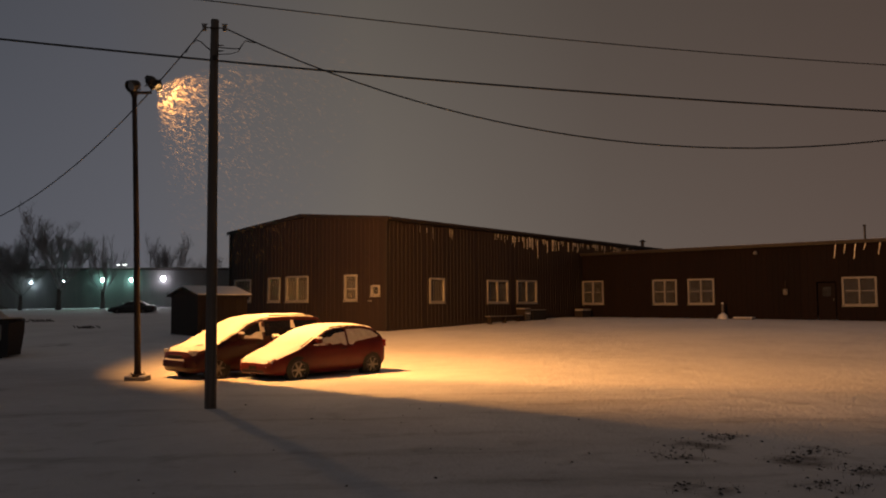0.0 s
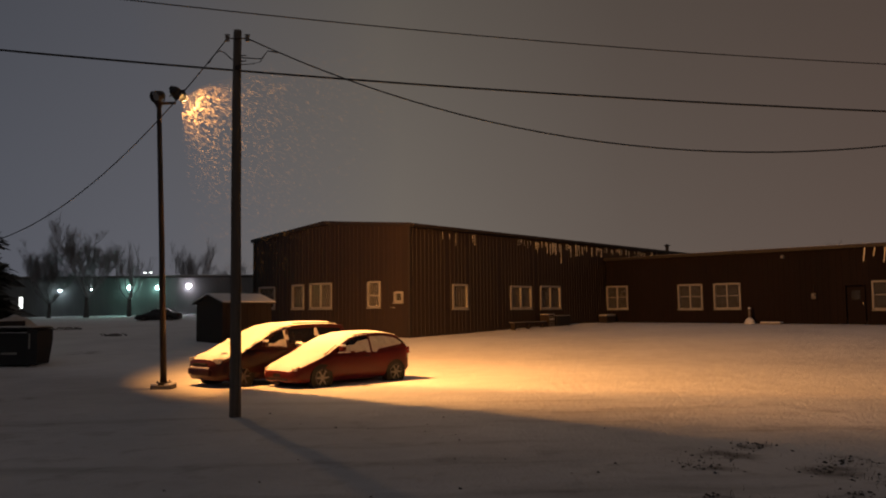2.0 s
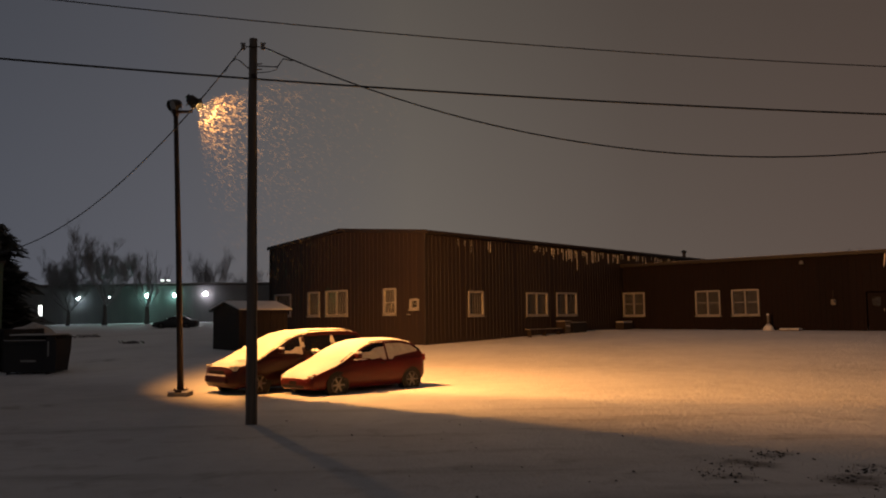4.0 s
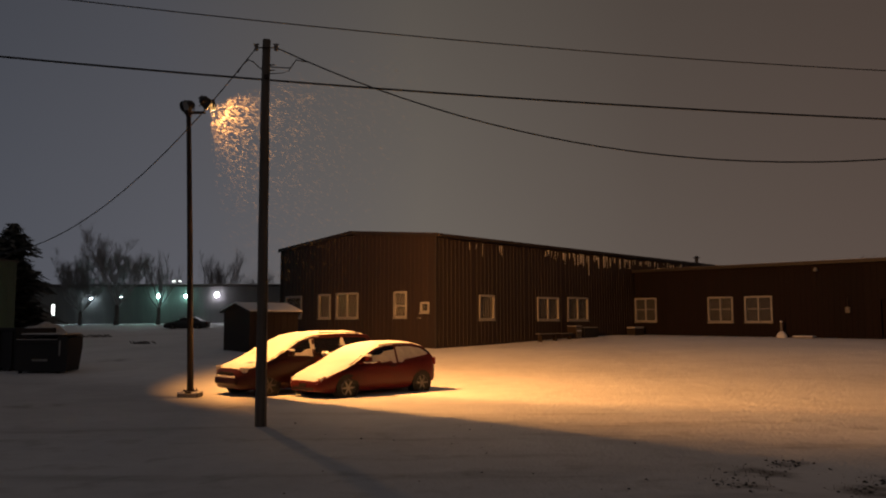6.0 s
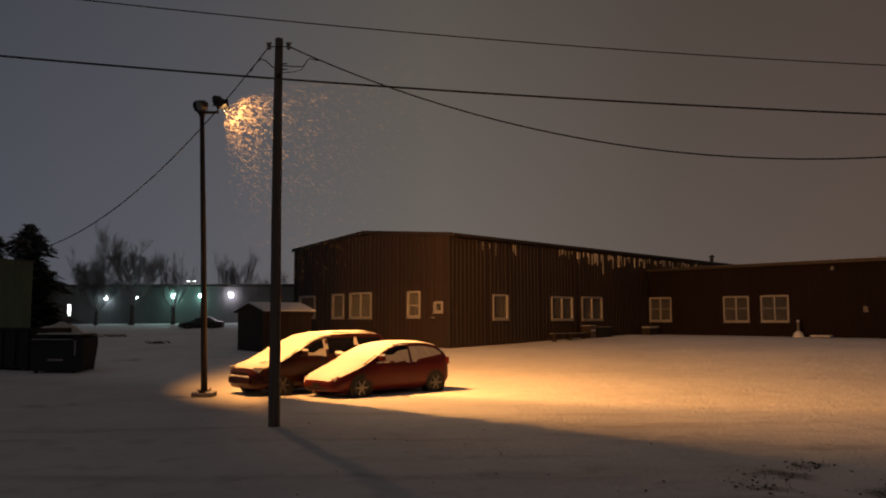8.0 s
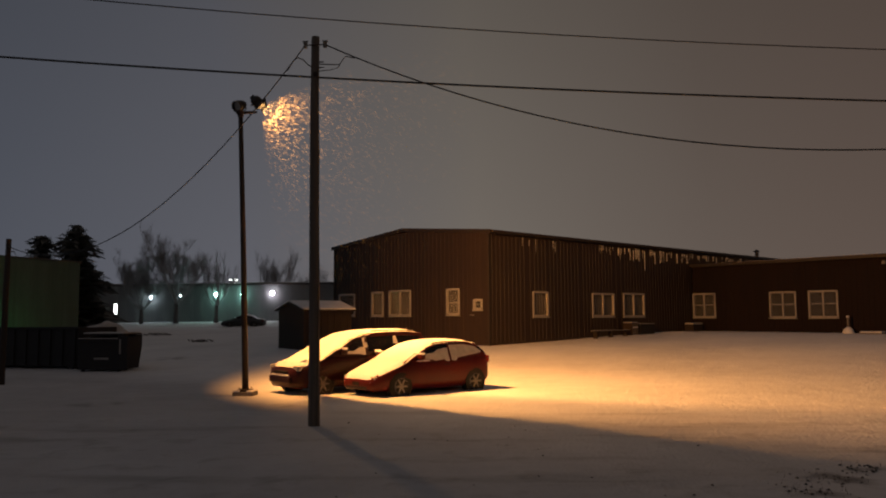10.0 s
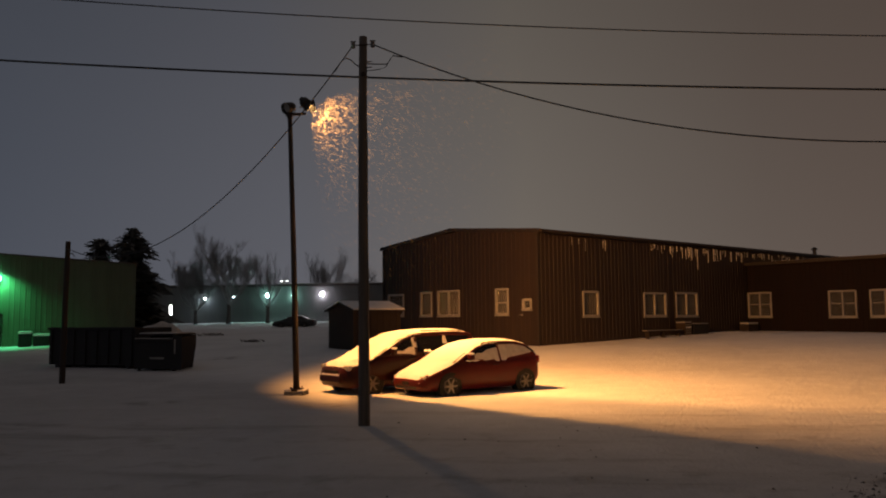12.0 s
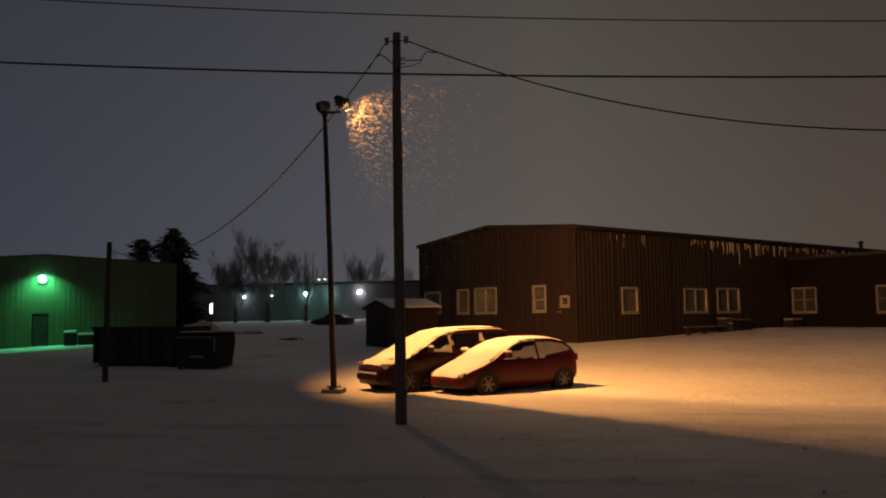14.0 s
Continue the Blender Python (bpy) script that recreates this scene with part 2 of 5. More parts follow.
def box(x0, x1, y0, y1, z0, z1, bevel=0.0, bm=None):
    bm = bm or bmesh.new()
    made = bmesh.ops.create_cube(bm, size=1, matrix=Matrix.LocRotScale(((x0 + x1) / 2, (y0 + y1) / 2, (z0 + z1) / 2), None, (abs(x1 - x0), abs(y1 - y0), abs(z1 - z0))))
    if bevel:
        edges = {e for v in made["verts"] for e in v.link_edges}
        bmesh.ops.bevel(bm, geom=list(edges), offset=bevel, segments=2, affect="EDGES", profile=0.5)
    return bm


def ring_tube(bm, pts, radii, sides=8, cap=True):
    """A tube through pts, with a radius at each."""
    rings = []
    pts = [Vector(p) for p in pts]
    for i, p in enumerate(pts):
        d = (pts[min(i + 1, len(pts) - 1)] - pts[max(i - 1, 0)]).normalized()
        u = d.cross(Vector((0.31, 0.95, 0.05)) if abs(d.z) > 0.5 else Vector((0, 0, 1))).normalized()
        v = d.cross(u)
        rings.append([bm.verts.new(p + radii[i] * (u * math.cos(a) + v * math.sin(a))) for a in (2 * math.pi * k / sides for k in range(sides))])
    for a, c in zip(rings, rings[1:]):
        for k in range(sides):
            bm.faces.new((a[k], a[(k + 1) % sides], c[(k + 1) % sides], c[k]))
    if cap:
        bm.faces.new(rings[0][::-1])
        bm.faces.new(rings[-1])
    return bm


def prism(outline, y0, y1, bm=None):
    """A solid with the outline (x, z) between y0 and y1."""
    bm = bm or bmesh.new()
    a = [bm.verts.new((x, y0, z)) for x, z in outline]
    c = [bm.verts.new((x, y1, z)) for x, z in outline]
    bm.faces.new(a)
    bm.faces.new(c[::-1])
    for i in range(len(a)):
        j = (i + 1) % len(a)
        bm.faces.new((a[i], c[i], c[j], a[j]))
    return bm


def sagging(p, q, sag, count=24):
    p, q = Vector(p), Vector(q)
    return [p.lerp(q, k / count) - Vector((0, 0, 4 * sag * (k / count) * (1 - k / count))) for k in range(count + 1)]


# ---- ground: one sheet to the horizon, rising gently towards the buildings ----
KNOTS = [(-4000, 0.0), (24, 0.0), (32, 0.2), (39, 0.62), (44, 0.74), (50, 0.95), (58, 1.04), (79, 1.04), (83.5, 1.55), (92, 1.75), (130, 1.95), (9000, 1.95)]
BARE = [(4.22, 10.7, 0.6), (3.65, 9.9, 0.45), (4.9, 11.3, 0.4), (5.15, 9.6, 0.55), (5.7, 10.2, 0.45), (3.35, 8.15, 0.5), (4.7, 8.15, 0.5), (5.5, 8.75, 0.45), (-18.0, 36.0, 1.3), (-15.0, 36.5, 1.2), (-5.0, 18.6, 0.7), (-9.5, 19.0, 0.9)]


def ground_z(x, y):
    t = y + 0.3 * max(-60, min(60, x))
    for (a, za), (c, zc) in zip(KNOTS, KNOTS[1:]):
        if t <= c:
            k = max(0.0, min(1.0, (t - a) / (c - a)))
            z = za + (zc - za) * (k if zc != za else 0)
            break
    if -30 < y < 70 and abs(x) < 60:
        p = Vector((x * 0.35, y * 0.35, 0))
        calm = min(1.0, max(0.25, (24 - y) / 10))
        z += calm * (0.045 * noise.noise(p) + 0.035 * noise.noise(p * 3.1) + 0.012 * noise.noise(p * 9.0))
    return z


def spaced(lo, hi, step, far, growth=1.28):
    mid = [lo + step * k for k in range(int((hi - lo) / step) + 1)]
    up, down, d = [mid[-1]], [lo], step
    while up[-1] < far:
        d *= growth
        up.append(up[-1] + d)
        down.append(down[-1] - d)
    return down[:0:-1] + mid + up[1:]


def build_ground():
    xs, ys = spaced(-24, 24, 0.3, 3500), spaced(4, 40, 0.25, 3500)
    verts = [(x, y, ground_z(x, y)) for y in ys for x in xs]
    w = len(xs)
    faces = [(j * w + i, j * w + i + 1, (j + 1) * w + i + 1, (j + 1) * w + i) for j in range(len(ys) - 1) for i in range(w - 1)]
    me = bpy.data.meshes.new("ground")
    me.from_pydata(verts, [], faces)
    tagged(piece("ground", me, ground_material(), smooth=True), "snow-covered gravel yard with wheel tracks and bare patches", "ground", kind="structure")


build_ground()

# ---- the warehouse and its low wing: vertical ribbed siding, in a frame with x along the long wall ----
SITE = pose(-0.2, 39.2, 0, 0, 0, 46.9)
RIB = 0.30


def siding(width, z_lo, z_hi_a, z_hi_c):
    """A siding panel 0.12 thick from s = 0 to width, with raised ribs on its face (n outwards) and a top that may slope."""
    bm = bmesh.new()
    prof, s = [(0.0, 0.0)], RIB / 2
    while s + 0.06 < width:
        prof += [(s - 0.030, 0.0), (s - 0.020, 0.015), (s + 0.020, 0.015), (s + 0.030, 0.0)] if s > 0.04 else []
        s += RIB
    prof.append((width, 0.0))
    lo = [bm.verts.new((a, b, z_lo)) for a, b in prof]
    hi = [bm.verts.new((a, b, z_hi_a + (z_hi_c - z_hi_a) * a / width)) for a, b in prof]
    for i in range(len(prof) - 1):
        bm.faces.new((lo[i], lo[i + 1], hi[i + 1], hi[i]))
    back = [bm.verts.new(v) for v in ((0, -0.12, z_lo), (width, -0.12, z_lo), (width, -0.12, z_hi_c), (0, -0.12, z_hi_a))]
    bm.faces.new(back[::-1])
    bm.faces.new([back[0], back[1]] + lo[::-1])
    bm.faces.new([back[3], back[2]] + hi[::-1])
    bm.faces.new((back[0], lo[0], hi[0], back[3]))
    bm.faces.new((back[1], back[2], hi[-1], lo[-1]))
    me = bpy.data.meshes.new("siding_panel")
    bmesh.ops.recalc_face_normals(bm, faces=bm.faces)
    bm.to_mesh(me)
    bm.free()
    return me


def wall(parent, wm, s0, s1, z_lo, top, holes, material):
    """Panels from s0 to s1 up to top(s), with the holes (s0, s1, z0, z1) cut right through."""
    marks = {s0, s1} | {h[0] for h in holes} | {h[1] for h in holes}
    k = s0 + 0.9
    while k < s1 - 0.3:
        if all(abs(k - q) > 0.25 for q in marks) and not any(h[0] < k < h[1] for h in holes):
            marks.add(k)
        k += 0.9
    marks = sorted(marks)
    cache = {}
    for a, c in zip(marks, marks[1:]):
        spans = [(z_lo, None)]
        for h in holes:
            if h[0] <= a + 1e-4 and c <= h[1] + 1e-4:
                spans = [(z_lo, h[2]), (h[3], None)]
        for lo, hi in spans:
            za, zc = (hi, hi) if hi else (top(a), top(c))
            key = (round(c - a, 3), lo, round(za, 3), round(zc, 3))
            if key not in cache:
                cache[key] = siding(c - a, lo, za, zc)
            piece("siding_panel", cache[key], material, parent, m=wm @ pose(a, 0, 0))


def window(parent, wm, s0, s1, z0, z1, mullions=1, bars=0, sill=True, curtain=True):
    """A white-framed window set in its hole: frame, mullions, glazing bars, panes and a dim curtain behind."""
    bm, t = bmesh.new(), 0.085
    for a in ((s0 - 0.02, s0 + t, z0, z1), (s1 - t, s1 + 0.02, z0, z1), (s0 + t, s1 - t, z0 - 0.02, z0 + t), (s0 + t, s1 - t, z1 - t, z1 + 0.02)):
        box(a[0], a[1], -0.08, 0.05, a[2], a[3], 0.008, bm)
    win = part("window", bm, WHITE_TRIM, parent, m=wm)
    w = (s1 - s0 - 2 * t) / (mullions + 1)
    for k in range(mullions):
        c = s0 + t + w * (k + 1)
        part("mullion", box(c - 0.04, c + 0.04, -0.07, 0.035, z0 + t, z1 - t, 0.006), WHITE_TRIM, win)
    for k in range(mullions + 1):
        a = s0 + t + w * k + (0.04 if k else 0)
        c = s0 + t + w * (k + 1) - (0.04 if k < mullions else 0)
        pane = part("pane", box(a, c, -0.045, -0.039, z0 + t, z1 - t), GLASS, win)
        pane.visible_shadow = False
        if bars:
            z = (z0 + z1) / 2 + 0.02
            part("glazing_bar", box(a, c, -0.06, -0.012, z - 0.022, z + 0.022), WHITE_TRIM, win)
    if curtain:
        bm = bmesh.new()
        cols = int((s1 - s0) / 0.06)
        top_v = [bm.verts.new((s0 + (s1 - s0) * k / cols, -0.16 + 0.02 * math.sin(k * 1.9), z1)) for k in range(cols + 1)]
        low_v = [bm.verts.new((s0 + (s1 - s0) * k / cols, -0.16 + 0.025 * math.sin(k * 1.9 + 0.4), z0)) for k in range(cols + 1)]
        for k in range(cols):
            bm.faces.new((low_v[k], low_v[k + 1], top_v[k + 1], top_v[k]))
        part("curtain", bm, CURTAIN, win)
    if sill:
        part("sill", box(s0 - 0.05, s1 + 0.05, -0.02, 0.09, z0 - 0.07, z0 - 0.02, 0.008), WHITE_TRIM, win)
    return win


def roof_slab(outline, thick, bm=None):
    """A thick sheet over the corners (x, y, z) in order."""
    bm = bm or bmesh.new()
    hi = [bm.verts.new(p) for p in outline]
    lo = [bm.verts.new((p[0], p[1], p[2] - thick)) for p in outline]
    bm.faces.new(hi)
    bm.faces.new(lo[::-1])
    for i in range(len(hi)):
        j = (i + 1) % len(hi)
        bm.faces.new((hi[i], lo[i], lo[j], hi[j]))
    return bm


GABLE = Matrix(((0, -1, 0, 0), (1, 0, 0, 0), (0, 0, 1, 0), (0, 0, 0, 1)))
LONG = Matrix(((-1, 0, 0, 0), (0, -1, 0, 0), (0, 0, 1, 0), (0, 0, 0, 1)))
WING = Matrix(((0, -1, 0, 19.14), (1, 0, 0, 0), (0, 0, 1, 0), (0, 0, 0, 1)))


def build_warehouse():
    house = thing("warehouse", "long dark red-brown warehouse with ribbed siding and white windows", "warehouse", SITE)
    deep, end = 12.8, 46.0
    gable_wins = [(8.13, 9.17, 2.12, 3.47), (5.78, 7.61, 2.12, 3.5), (2.04, 2.97, 2.15, 3.47), (0.45, 1.04, 2.39, 2.9), (10.75, 12.3, 2.15, 3.42)]
    wall(house, GABLE, 0.0, deep, 0.2, lambda s: 6.15 + 0.57 * (1 - abs(s - deep / 2) / (deep / 2)), gable_wins, RED_SIDING)
    window(house, GABLE, *gable_wins[0], mullions=0)
    window(house, GABLE, *gable_wins[1], mullions=1)
    win = window(house, GABLE, *gable_wins[2], mullions=0)
    part("glazing_bar", box(2.15, 2.86, -0.06, 0.0, 2.72, 2.78), WHITE_TRIM, win)
    window(house, GABLE, *gable_wins[3], mullions=0, curtain=False)
    window(house, GABLE, *gable_wins[4], mullions=0)
    long_wins = [(-4.51, -3.27, 2.03, 3.32), (-10.46, -8.37, 2.0, 3.31), (-13.6, -11.4, 1.98, 3.36)]
    wall(house, LONG, -end, 0.0, 0.2, lambda s: 6.15, long_wins, RED_SIDING)
    window(house, LONG, *long_wins[0], mullions=0)
    window(house, LONG, *long_wins[1])
    window(house, LONG, *long_wins[2])
    bm = box(0, end, deep - 0.12, deep, 0.2, 6.15)
    part("back_wall", bm, RED_SIDING, house)
    part("end_wall", box(end - 0.12, end, 0, deep - 0.13, 0.2, 6.15), RED_SIDING, house)
    part("corner_trim", box(-0.05, 0.07, -0.05, 0.07, 0.2, 6.12, 0.01), DARK_TRIM, house)
    part("corner_trim", box(-0.05, 0.07, deep - 0.07, deep + 0.05, 0.2, 6.12, 0.01), DARK_TRIM, house)
    over = 0.22
    for y0, y1, label in ((-over, deep / 2, "roof slope"), (deep + over, deep / 2, "roof slope")):
        z0 = 6.15 + 0.14
        part("roof", roof_slab([(-0.06, y0, z0), (end, y0, z0), (end, y1, z0 + 0.60), (-0.06, y1, z0 + 0.60)], 0.11), ROOF_METAL, house)
        in_y = y0 + (0.9 if y0 < 0 else -0.9)
        rise = 0.60 * 0.9 / abs(y1 - y0)
        part("roof_snow", roof_slab([(0.5, in_y, z0 + rise + 0.045), (end, in_y, z0 + rise + 0.045), (end, y1, z0 + 0.64), (0.5, y1, z0 + 0.64)], 0.04), SNOW, house)
    part("rake_board", prism([(-over, 6.10), (deep / 2, 6.70), (deep + over, 6.10), (deep + over, 6.30), (deep / 2, 6.90), (-over, 6.30)], 0, 0.04), DARK_TRIM, house, m=Matrix(((0, -1, 0, -0.062), (1, 0, 0, 0), (0, 0, 1, 0), (0, 0, 0, 1))))
    part("gutter", box(-0.05, end, -over - 0.12, -over - 0.004, 6.12, 6.27, 0.02), DARK_TRIM, house)
    # pale slivers below the eave, painted stand-ins for the lamp's glints on the ribs
    rng = random.Random(5)
    for k in range(10, 180):
        s = RIB * (k + 0.5) / 2
        if rng.random() < (0.5 if s > 9 else 0.08):
            length = rng.uniform(0.15, 0.75) if s < 19 else rng.uniform(0.15, 0.45)
            if s < 14 and rng.random() < 0.12:
                length = rng.uniform(0.9, 1.6)
            w = rng.choice((0.004, 0.006, 0.009, 0.018)) * (1 + s / 12)
            x, z = s + rng.uniform(-0.04, 0.04), 6.05 - rng.uniform(0.0, 0.12)
            part("frost_streak", prism([(x - w, z), (x + w, z), (x + w * 0.3, z - length), (x - w * 0.3, z - length)], -0.022 - rng.uniform(0.0, 0.012) * (1 + s / 8), -0.012), FROST_GLINT, house)
    # roof pipe and ridge vent
    vent = thing("roof_vent", "short dark metal vent pipe on the warehouse roof", "roof vent", SITE @ pose(33.0, 2.0, 6.45))
    part("pipe", ring_tube(bmesh.new(), [(0, 0, 0), (0, 0, 0.55)], [0.14, 0.14], 12), BLACK_METAL, vent)
    part("cap", ring_tube(bmesh.new(), [(0, 0, 0.55), (0, 0, 0.60), (0, 0, 0.74)], [0.24, 0.26, 0.05], 12), BLACK_METAL, vent)


def build_wing():
    house = thing("low_wing", "low dark red-brown building wing with white four-pane windows", "building", SITE)
    far = -34.0
    wins = [(-1.68, -0.13, 1.9, 3.43), (-6.77, -5.19, 1.86, 3.4), (-9.13, -7.5, 1.86, 3.4), (-17.94, -16.25, 1.76, 3.3)]
    door = (-15.95, -14.92, 0.2, 3.08)
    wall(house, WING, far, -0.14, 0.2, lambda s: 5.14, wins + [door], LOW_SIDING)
    for w in wins:
        window(house, WING, *w, bars=1, curtain=False)
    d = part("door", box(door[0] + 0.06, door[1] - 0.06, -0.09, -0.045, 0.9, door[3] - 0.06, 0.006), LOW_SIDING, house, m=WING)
    part("handle", box(door[0] + 0.14, door[0] + 0.18, -0.045, 0.02, 2.0, 2.16, 0.01), ALLOY, d)
    part("pane", box(door[0] + 0.3, door[1] - 0.3, -0.044, -0.036, 2.3, 2.8, 0.004), GLASS, d)
    part("threshold", box(door[0], door[1], -0.12, 0.06, 0.2, 0.9), CONCRETE, house, m=WING)
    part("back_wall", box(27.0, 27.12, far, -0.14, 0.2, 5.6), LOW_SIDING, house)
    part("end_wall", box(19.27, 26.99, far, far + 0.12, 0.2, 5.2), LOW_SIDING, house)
    part("roof", roof_slab([(18.85, far - 0.2, 5.30), (27.2, far - 0.2, 5.85), (27.2, -0.14, 5.85), (18.85, -0.14, 5.30)], 0.14), DARK_TRIM, house)
    part("roof_snow", roof_slab([(22.0, far - 0.18, 5.55), (27.2, far - 0.18, 5.90), (27.2, -0.15, 5.90), (22.0, -0.15, 5.55)], 0.04), SNOW, house)
    part("fascia", box(18.80, 18.845, far - 0.2, -0.14, 5.12, 5.32, 0.006), DARK_TRIM, house)
    for y, length, w in ((-16.0, 0.75, 0.03), (-16.5, 0.5, 0.03), (-17.0, 0.85, 0.032), (-17.5, 0.35, 0.035), (-18.2, 0.65, 0.04), (-18.8, 0.5, 0.03), (-19.6, 0.8, 0.03), (-20.4, 0.4, 0.03)):
        part("frost_streak", prism([(y - w, 5.12), (y + w, 5.12), (y + 0.12, 5.12 - length), (y + 0.09, 5.12 - length)], 0.029, 0.035), FROST_GLINT, house, m=WING)
    lampy = thing("wall_lamp", "small unlit wall lamp under the wing's eave", "wall lamp", SITE @ WING @ pose(-11.7, 0.03, 4.85))
    part("bracket", box(-0.05, 0.05, 0, 0.12, -0.02, 0.05, 0.01), BLACK_METAL, lampy)
    part("shade", ring_tube(bmesh.new(), [(0, 0.17, 0.10), (0, 0.17, 0.02), (0, 0.17, -0.10)], [0.05, 0.10, 0.13], 12), PALE_STRIP, lampy)
    meter = thing("electric_meter", "grey electric meter box on the wing's siding", "electric meter", SITE @ WING @ pose(-13.28, 0.03, 2.6))
    part("box", box(-0.12, 0.12, 0, 0.12, -0.22, 0.10, 0.015), CONCRETE, meter)
    part("dial", ring_tube(bmesh.new(), [(0, 0.12, 0.0), (0, 0.20, 0.0)], [0.085, 0.075], 14), PALE_STRIP, meter)
    part("conduit", ring_tube(bmesh.new(), [(0, 0.06, 0.10), (0, 0.06, 0.6)], [0.025, 0.025], 8), RUST_STEEL, meter)
    for y, z in ((-16.9, 5.9), (-20.5, 5.95)):
        pipe = thing("vent_stack", "thin dark vent stack on the wing's roof", "vent pipe", SITE @ pose(22.0, y, 5.55), "roof stacks")
        part("pipe", ring_tube(bmesh.new(), [(0, 0, 0), (0, 0, 0.75)], [0.06, 0.06], 10), BLACK_METAL, pipe)
        part("cap", ring_tube(bmesh.new(), [(0, 0, 0.75), (0, 0, 0.82)], [0.10, 0.09], 10), BLACK_METAL, pipe)


build_warehouse()
build_wing()


def build_shed():
    """A small gabled store in front of the warehouse's end, its roof under snow."""
    z = 0.45
    shed = thing("garden_shed", "small dark wooden shed with a snow-covered gable roof", "shed", pose(-9.27, 39.0, z, 0, 0, 46.9))
    w, d, h, peak = 2.9, 2.3, 2.0, 2.42
    part("wall", box(0, w, 0, 0.08, -0.3, h), BROWN_BOARD, shed)
    part("wall", box(0, w, d - 0.08, d, -0.3, h), BROWN_BOARD, shed)
    for x in (0.0, w - 0.08):
        part("gable_wall", prism([(0.081, -0.3), (d - 0.081, -0.3), (d - 0.081, h), (d / 2, peak - 0.06), (0.081, h)], 0, 0.08), BROWN_BOARD, shed, m=pose(x, 0, 0) @ Matrix(((0, 1, 0, 0), (1, 0, 0, 0), (0, 0, 1, 0), (0, 0, 0, 1))))
    for side in (0, 1):
        y0, y1 = (-0.2, d / 2) if side == 0 else (d + 0.2, d / 2)
        part("roof", roof_slab([(-0.15, y0, h), (w + 0.15, y0, h), (w + 0.15, y1, peak), (-0.15, y1, peak)], 0.07), DARK_TRIM, shed)
        part("roof_snow", roof_slab([(-0.12, y0 * 0.99, h + 0.06), (w + 0.12, y0 * 0.99, h + 0.06), (w + 0.12, y1, peak + 0.06), (-0.12, y1, peak + 0.06)], 0.055), SNOW, shed)
    for k in range(7):
        x = 0.25 + k * (w - 0.5) / 6
        part("batten", box(x - 0.03, x + 0.03, -0.03, -0.001, -0.3, h - 0.05), BROWN_BOARD, shed)


build_shed()

# ---- utility pole, lamp post, cables ----


def build_utility_pole():
    pole = thing("utility_pole", "weathered round wooden utility pole standing in snow", "utility pole", pose(-3.41, 15.38, 0))
    pts = [(0.0, 0, -0.4), (0.0, 0, 0), (-0.005, 0, 2.0), (-0.02, 0, 4.0), (-0.03, 0, 6.0), (-0.02, 0, 7.56)]
    part("shaft", ring_tube(bmesh.new(), pts, [0.115, 0.112, 0.103, 0.095, 0.086, 0.078], 20), POLE_WOOD, pole, smooth=True)
    part("bolt", ring_tube(bmesh.new(), [(-0.21, -0.09, 7.37), (0.20, -0.09, 7.37)], [0.012, 0.012], 8), RUST_STEEL, pole)
    for x in (-0.20, 0.19):
        ins = part("insulator", ring_tube(bmesh.new(), [(x, -0.09, 7.31), (x, -0.09, 7.335), (x, -0.09, 7.37), (x, -0.09, 7.405), (x, -0.09, 7.43)], [0.03, 0.048, 0.03, 0.048, 0.03], 12), PORCELAIN, pole)
        part("clevis", box(x - 0.055, x + 0.055, -0.105, -0.075, 7.435, 7.45), RUST_STEEL, ins)
    for z in (7.03, 6.92):
        part("service_bracket", ring_tube(bmesh.new(), [(0.06, -0.06, z), (0.17, -0.08, z)], [0.014, 0.010], 8), RUST_STEEL, pole)
    part("cable_clamp", box(-0.03, 0.05, -0.135, -0.08, 6.74, 6.82, 0.01), RUST_STEEL, pole)
    part("ground_wire", ring_tube(bmesh.new(), [(0.07, -0.086, 0.0), (0.085, -0.078, 3.0), (0.085, -0.07, 5.2), (0.05, -0.075, 6.9)], [0.006] * 4, 6), CABLE, pole)


def wire(name, pts, radius, label):
    bm = ring_tube(bmesh.new(), pts, [radius] * len(pts), 6)
    tagged(part(name, bm, CABLE, smooth=True), label, "cable")


def flood_head(post, at, yaw, tilt, lit):
    """A round floodlight: finned housing, rim, glass, ballast box and yoke."""
    m = pose(*at, 0, 0, yaw) @ pose(0, 0, 0, tilt, 0, 0) @ Matrix.Diagonal((0.74, 0.74, 0.74, 1))
    glass = WARM_GLOW if lit else LENS
    bm = ring_tube(bmesh.new(), [(0, -0.21, 0), (0, -0.17, 0), (0, -0.05, 0), (0, 0.06, 0)], [0.11, 0.165, 0.195, 0.205], 18)
    head = part("flood_head", bm, BLACK_METAL, post, "lit round floodlight" if lit else "unlit round floodlight", m, True)
    part("ballast", box(-0.08, 0.08, -0.28, -0.20, -0.08, 0.08, 0.02), BLACK_METAL, head)
    part("hood", ring_tube(bmesh.new(), [(0, 0.055, 0), (0, 0.21, 0)], [0.215, 0.222], 18, cap=False), BLACK_METAL, head)
    part("lens", ring_tube(bmesh.new(), [(0, 0.062, 0), (0, 0.07, 0)], [0.19, 0.18], 18), glass, head)
    part("yoke", ring_tube(bmesh.new(), [(-0.20, -0.05, 0), (-0.21, -0.05, -0.17), (0, -0.05, -0.27), (0.21, -0.05, -0.17), (0.20, -0.05, 0)], [0.018] * 5, 6), RUST_STEEL, head)


